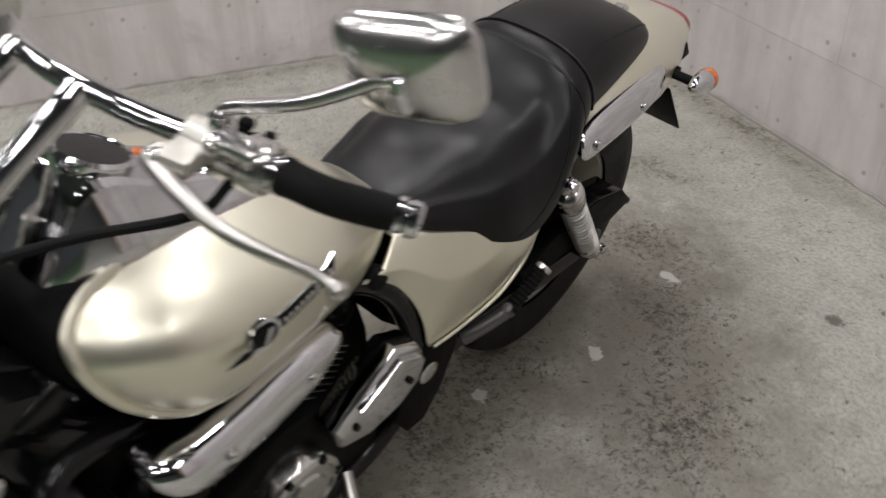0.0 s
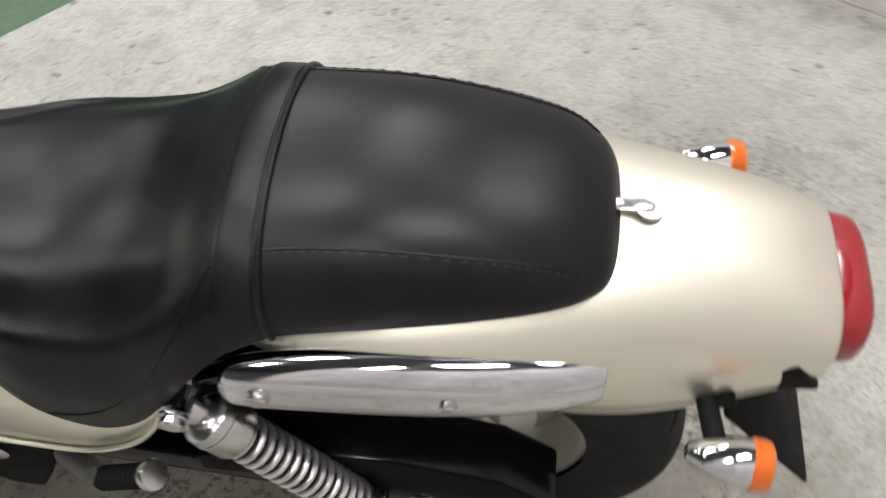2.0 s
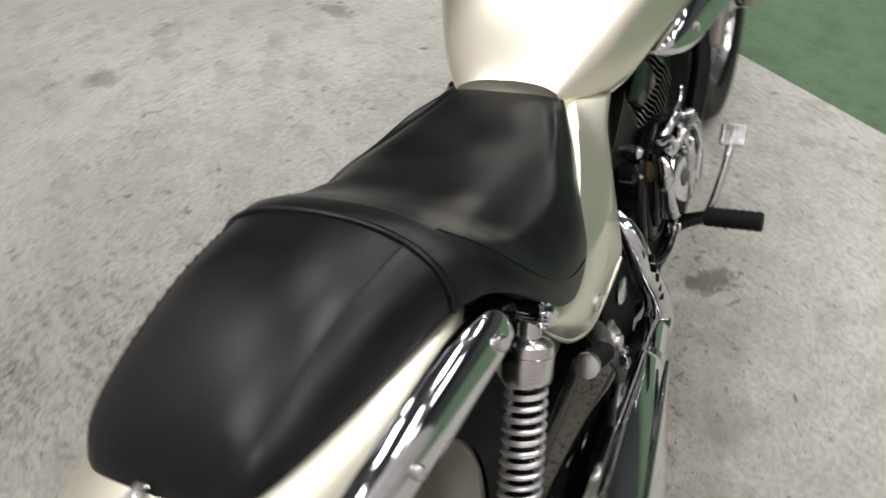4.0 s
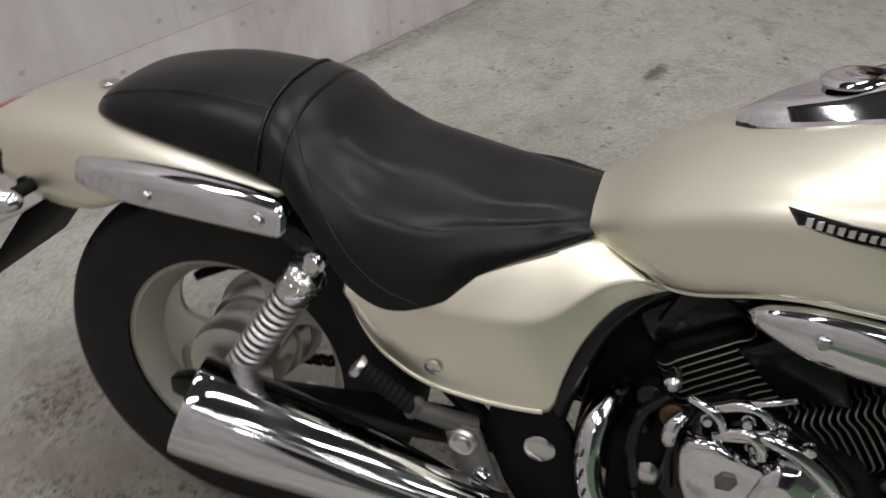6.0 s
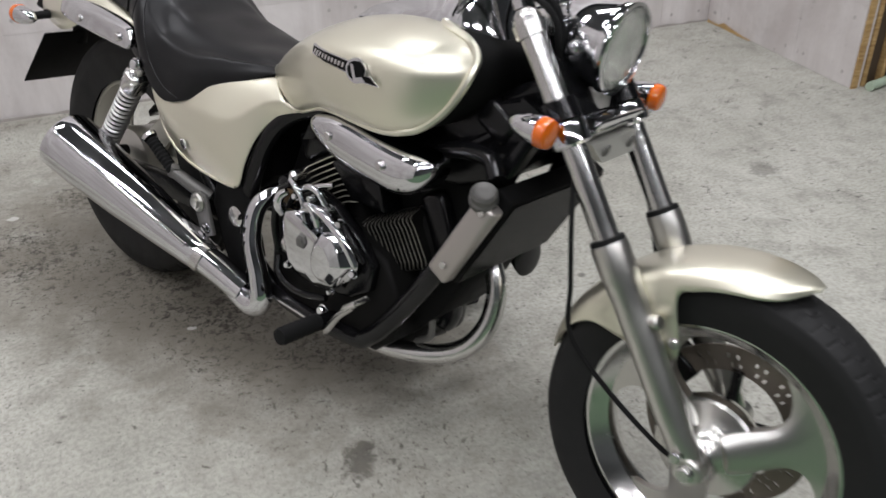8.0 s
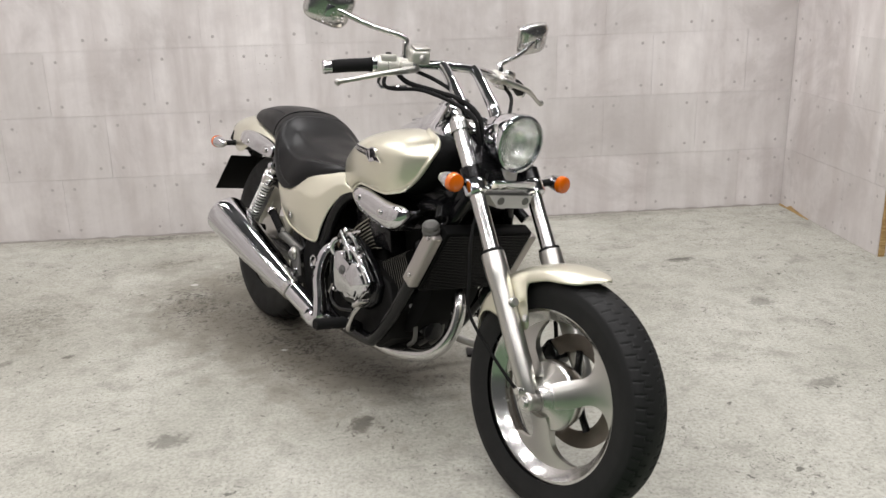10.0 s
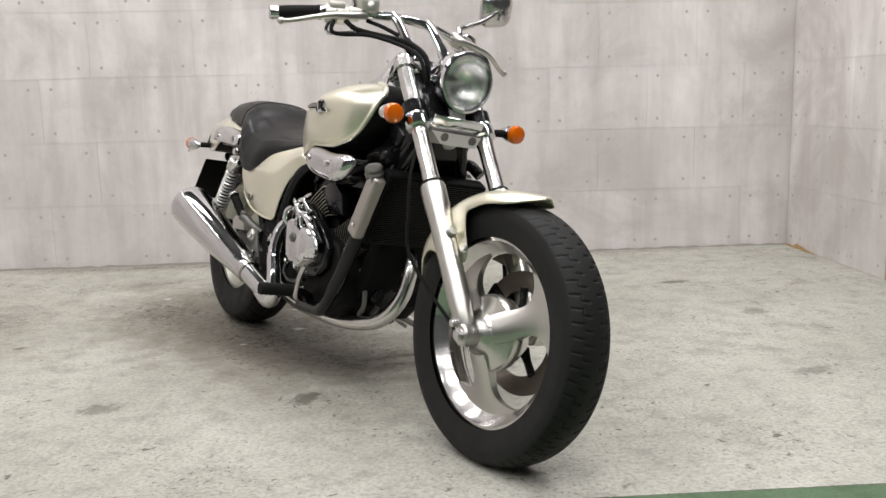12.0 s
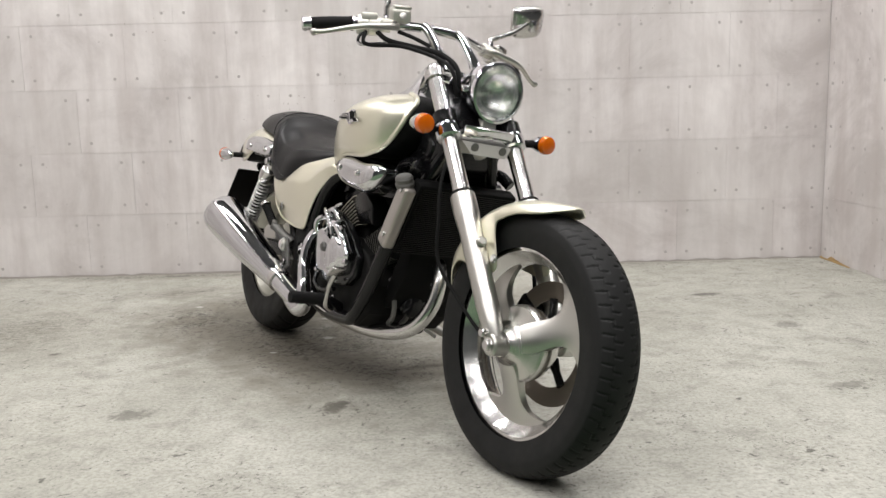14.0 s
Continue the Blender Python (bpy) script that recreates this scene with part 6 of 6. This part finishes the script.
for s in (-1, 1):
    add("engine_hanger", prism([(0.70, 0.575), (0.735, 0.585), (0.765, 0.655), (0.74, 0.66)], s * 0.085, s * 0.10, 0.003), BLACK, "black engine hanger")
    add("wiring_loom", bar([(1.20, s * 0.05, 0.76), (1.14, s * 0.09, 0.70), (1.07, s * 0.11, 0.66), (0.99, s * 0.10, 0.655), (0.92, s * 0.09, 0.66)], 0.011, 30, 10), BLACK, "black wiring loom under the tank")
    add("coolant_hose", bar([(1.215, s * 0.15, 0.66), (1.18, s * 0.13, 0.685), (1.10, s * 0.12, 0.675), (1.03, s * 0.11, 0.63)], 0.016, 20, 12), BLACK, "black coolant hose")
    add("coil_cover", block((0.075, 0.05, 0.055), (1.16, s * 0.075, 0.735), (0, 30, 0), 0.012, None, 3), BLACK, "glossy black ignition coil")
    # chrome ear covers
    eb = bmesh.new()
    rings = []
    rows = [(0.797, 0.655, 0.647, 0.004), (0.806, 0.664, 0.640, 0.016), (0.825, 0.674, 0.629, 0.026), (0.870, 0.684, 0.608, 0.036), (0.930, 0.684, 0.595, 0.040), (0.990, 0.678, 0.590, 0.043), (1.035, 0.675, 0.588, 0.045), (1.070, 0.674, 0.596, 0.044), (1.095, 0.671, 0.612, 0.036), (1.110, 0.664, 0.632, 0.022), (1.116, 0.657, 0.645, 0.006)]
    for x, z1, z0, out in spline(rows, 44):
        base = 0.163 + 0.012 * (x - 0.80) / 0.3
        ring = [(x, s * (base - 0.03), z1), (x, s * (base - 0.03), z0)]
        for k in range(15):
            a = math.pi * k / 14
            ring.append((x, s * (base + out * math.sin(a) ** 0.75), (z0 + z1) / 2 - (z1 - z0) / 2 * math.copysign(abs(math.cos(a)) ** 0.85, math.cos(a))))
        rings.append(ring)
    loft(eb, rings)
    ear = add("air_cleaner_cover", eb, CHROME, "chromed wing-shaped air cleaner cover", smooth=60)
    bolt((0.879, s * 0.200, 0.651), (0, s, 0), 0.0085, 0.008, ear)
    bolt((1.020, s * 0.215, 0.640), (0, s, 0), 0.0085, 0.008, ear)

# -- radiator --
RB, RT = Vector((1.128, 0, 0.455)), Vector((1.228, 0, 0.640))
rx = RT - RB
rang = math.degrees(math.atan2(rx.x, rx.z))
RM = Matrix.Translation((RB + RT) / 2 + Vector((0.008, 0, 0))) @ pose(0, 0, 0, 0, rang, 0)
core = bmesh.new()
block((0.040, 0.300, rx.length), (0, 0, 0), (0, 0, 0), 0.006, core)
radiator = add("radiator", moved(core, RM), BLACK_FLAT, "black radiator between silver end shrouds")
for k in range(34):
    add("radiator_fin", moved(block((0.003, 0.286, 0.0022), (0.0225, 0, -rx.length * 0.46 + rx.length * 0.92 * k / 33), (0, 0, 0), 0), RM), BLACK, "", radiator, smooth=0)
for s in (-1, 1):
    shp = bmesh.new()
    block((0.046, 0.034, rx.length * 0.86), (-0.006, s * 0.166, -0.006), (0, 0, 0), 0.008, shp, 3)
    shr = add("radiator_shroud", moved(shp, RM), SHROUD, "satin grey shroud", radiator)
    for k in (-0.3, 0.34):
        add("shroud_screw", moved(turned([(0.005, 0), (0.0075, 0.001), (0.0065, 0.005)], (-0.004, s * 0.183, k * rx.length), (0, s, 0), 12), RM), CHROME_DULL, "", radiator)
add("radiator_cap", turned([(0.012, -0.030), (0.0225, -0.028), (0.025, -0.016), (0.0225, -0.012), (0.0232, -0.002), (0.020, 0.003), (0.014, 0.000), (0.006, 0.001)], (1.212, -0.178, 0.646), (0.25, -0.45, 1), 30), BRACKET, "round ridged radiator cap", radiator)
horn = add("horn", turned([(0.012, -0.03), (0.030, -0.022), (0.040, -0.006), (0.042, 0.0), (0.034, 0.003), (0.006, 0.004)], (1.125, 0.140, 0.405), (1, -0.1, 0.1), 30), BLACK, "round black horn")
add("horn_bracket", bar([(1.10, 0.13, 0.41), (1.10, 0.12, 0.46)], 0.008), BLACK, "", horn)

# -- exhaust --
EX = [(1.015, 0.02, 0.455), (1.090, 0.020, 0.445), (1.140, 0.012, 0.395), (1.148, 0.0, 0.325), (1.128, -0.020, 0.265), (1.085, -0.040, 0.228), (1.02, -0.066, 0.210), (0.93, -0.085, 0.202), (0.80, -0.09, 0.200), (0.70, -0.11, 0.208)]
header = add("exhaust_header", bar(EX, 0.0205, 70, 18), CHROME_DULL, "heat-dulled chrome header pipe looping under the engine")
r1 = add("rear_exhaust_pipe", bar([(0.668, -0.085, 0.452), (0.650, -0.125, 0.447), (0.636, -0.156, 0.418), (0.640, -0.172, 0.350), (0.668, -0.176, 0.280), (0.678, -0.176, 0.225), (0.650, -0.176, 0.205), (0.600, -0.178, 0.222)], [0.019, 0.0195, 0.0195, 0.0195, 0.021, 0.025, 0.029, 0.030], 60, 20), CHROME, "chromed rear exhaust pipe curving into the silencer")
for k in range(5):
    u = k / 4
    add("heat_shield_slot", block((0.004, 0.010, 0.014), (0.622 + 0.03 * u, -0.190, 0.40 - 0.11 * u), (0, 15, 0), 0.0015), BLACK, "", r1)
M0, M1 = Vector((0.098, -0.272, 0.432)), Vector((0.600, -0.182, 0.234))
md = (M1 - M0).normalized()
ml = (M1 - M0).length
muffler = add("silencer", lathe(bmesh.new(), [(0.0680, 0.006), (0.0690, 0.0005), (0.0705, -0.001), (0.0720, 0.004), (0.0718, 0.03), (0.0700, 0.09), (0.0610, 0.22), (0.0480, 0.35), (0.0395, 0.43), (0.0365, 0.46), (0.035, 0.462)], M0, md, 56, cap=False), CHROME, "long tapered chrome silencer with an open end")
add("silencer_inner", lathe(bmesh.new(), [(0.0685, 0.002), (0.0665, 0.004), (0.0650, 0.034), (0.054, 0.037), (0.050, 0.030), (0.030, 0.031), (0.028, 0.014), (0.0225, 0.014), (0.0225, 0.20)], M0, md, 48, cap=False), SOOT, "sooty inner end plate", muffler)
add("tail_pipe", lathe(bmesh.new(), [(0.0215, 0.030), (0.0215, 0.10), (0.001, 0.10)], M0, md, 30, cap=False), HOLE, "", muffler)
for k in range(4):
    a = k * math.pi / 2 + 0.6
    sd = md.orthogonal().normalized()
    bolt(M0 + md * 0.031 + (sd * math.cos(a) + md.cross(sd) * math.sin(a)) * 0.045, -md, 0.005, 0.005, muffler)
add("silencer_clamp", turned([(0.034, 0.44), (0.0385, 0.441), (0.0385, 0.462), (0.034, 0.463)], M0, md, 36), CHROME_DULL, "", muffler)
add("connecting_pipe", turned([(0.0335, 0.455), (0.0325, 0.50), (0.031, ml), (0.030, ml + 0.03)], M0, md, 32), CHROME, "", muffler)
stay = add("silencer_stay", prism([(0.435, 0.385), (0.455, 0.405), (0.485, 0.400), (0.515, 0.315), (0.475, 0.295)], -0.176, -0.166, 0.004), BRACKET, "", muffler)
add("stay_boss", turned([(0.022, 0.0), (0.022, 0.010), (0.018, 0.014), (0.013, 0.014), (0.012, 0.020), (0.004, 0.021)], (0.463, -0.170, 0.378), (0, -1, 0), 26), ALLOY, "", muffler)
bolt((0.492, -0.176, 0.325), (0, -1, 0), 0.010, 0.010, muffler, CHROME)
add("silencer_shield", bar([M0 + md * t + Vector((0.02, -0.052 + 0.03 * t, 0.048 - 0.05 * t)) for t in (0.02, 0.15, 0.30, 0.42)], [0.005, 0.006, 0.006, 0.004], 12), CHROME, "", muffler)

# -- foot controls and stand --
for s in (-1, 1):
    rest = add("footrest", turned([(0.006, 0.0), (0.0175, 0.002)] + [((0.0185 if k % 2 else 0.0165), 0.004 + 0.0068 * k) for k in range(14)] + [(0.016, 0.100), (0.004, 0.101)], (0.882, s * 0.205, 0.272), (0, s, 0.02), 22), SOFT_RUBBER, "ribbed black rubber foot rest")
    add("footrest_bracket", bar([(0.860, s * 0.138, 0.245), (0.872, s * 0.17, 0.262), (0.882, s * 0.21, 0.272)], [0.016, 0.014, 0.011], 8), BLACK, "", rest)
    bolt((0.850, s * 0.160, 0.268), (0, s, 0), 0.010, 0.012, rest, CHROME)
pedal = add("brake_pedal", bar([(0.875, -0.175, 0.245), (0.905, -0.205, 0.262), (0.950, -0.222, 0.318), (0.992, -0.228, 0.360)], [0.009, 0.008, 0.007, 0.0075], 20), CHROME_DULL, "chromed brake pedal with a ribbed pad")
padb = bmesh.new()
block((0.040, 0.044, 0.009), (0, 0, 0), (0, 0, 0), 0.003, padb)
PADM = pose(1.000, -0.229, 0.368, 0, -38, 0)
pad = add("pedal_pad", moved(padb, PADM), CHROME_DULL, "", pedal)
for k in range(5):
    add("pad_rib", moved(block((0.036, 0.004, 0.004), (0, -0.016 + 0.008 * k, 0.005), (0, 0, 0), 0.001), PADM), CHROME_DULL, "", pedal)
gear = add("gear_pedal", bar([(0.875, 0.16, 0.25), (0.93, 0.195, 0.28), (0.990, 0.215, 0.305)], 0.007, 14), CHROME_DULL, "gear pedal with a rubber toe piece")
add("toe_rubber", turned([(0.006, -0.002), (0.012, 0.0), (0.012, 0.045), (0.006, 0.047)], (0.990, 0.215, 0.305), (0, 1, 0), 16), SOFT_RUBBER, "", gear)
stand = add("side_stand", bar([(0.74, 0.135, 0.235), (0.785, 0.22, 0.190), (0.835, 0.33, 0.145), (0.876, 0.470, 0.124)], [0.014, 0.013, 0.013, 0.013], 20), ALLOY, "lowered side stand")
add("stand_web", bar([(0.842, 0.345, 0.140), (0.830, 0.375, 0.115), (0.824, 0.392, 0.097)], [0.010, 0.011, 0.014], 8), BLACK, "", stand)
add("stand_foot", moved(block((0.100, 0.055, 0.012), (0, 0, 0), bevel=0.003), pose(0.822, 0.395, 0.093, 10.3, 0, 60)), BLACK, "", stand)
add("stand_spring", bar([(0.75, 0.145, 0.215), (0.80, 0.24, 0.155)], 0.006), STEEL, "", stand)
add("brake_rod", bar([(0.80, -0.15, 0.22), (0.55, -0.165, 0.25), (0.30, -0.16, 0.28), (0.08, -0.11, 0.28)], 0.004, 16, 8), CHROME_DULL, "thin brake rod")

# ---- panels of the papered walls ----
PW, PH = 0.505, 0.315


def panel_mesh(w, h):
    """A thin sheet with four tie-hole prints."""
    bm = bmesh.new()
    g, t = 0.0006, 0.0015
    block((w - 2 * g, t, h - 2 * g), (w / 2, -t / 2, h / 2), bevel=0.0, bm=bm)
    for f in bm.faces:
        f.material_index = 0
    for x in (0.055, w - 0.055):
        for z in (0.05, h - 0.05):
            if not 0.02 < x < w - 0.02:
                continue
            vs = [bm.verts.new((x + 0.0078 * math.cos(a), -t - 0.0004, z + 0.0078 * math.sin(a))) for a in (2 * math.pi * k / 10 for k in range(10))]
            f = bm.faces.new(vs)
            f.material_index = 1
    me = bpy.data.meshes.new("panel")
    bm.to_mesh(me)
    bm.free()
    me.materials.append(PAPER)
    me.materials.append(DOT)
    return me


SHEETS = {}


def paper(wall, length, place, start):
    """Lays running-bond sheets on a wall; place(u) turns a distance along it into a pose."""
    for row in range(11):
        z = row * PH
        h = min(PH, WALL_H - z)
        if h < 0.05:
            break
        u = start + (PW * 0.5 if row % 2 else 0.0)
        while u > 0:
            u -= PW
        while u < length:
            a, b = max(u, 0.0), min(u + PW, length)
            if b - a > 0.02:
                key = (round(b - a, 3), round(h, 3))
                if key not in SHEETS:
                    SHEETS[key] = panel_mesh(*key)
                ob = new("panel", SHEETS[key])
                ob.parent = wall
                ob.matrix_world = place(a) @ Matrix.Translation((0, 0, z))
            u += PW


paper(wall_back, XB - XC, lambda u: pose(XC + u, YA + 0.003, 0), -0.87 - XC - 0.2525)
paper(wall_right, YA - YB_END, lambda u: pose(XB + 0.003, YA - u, 0, 0, 0, -90), 0.1)
paper(wall_left, YA + 2.65, lambda u: pose(XC - 0.003, -2.65 + u, 0, 0, 0, 90), 0.3)
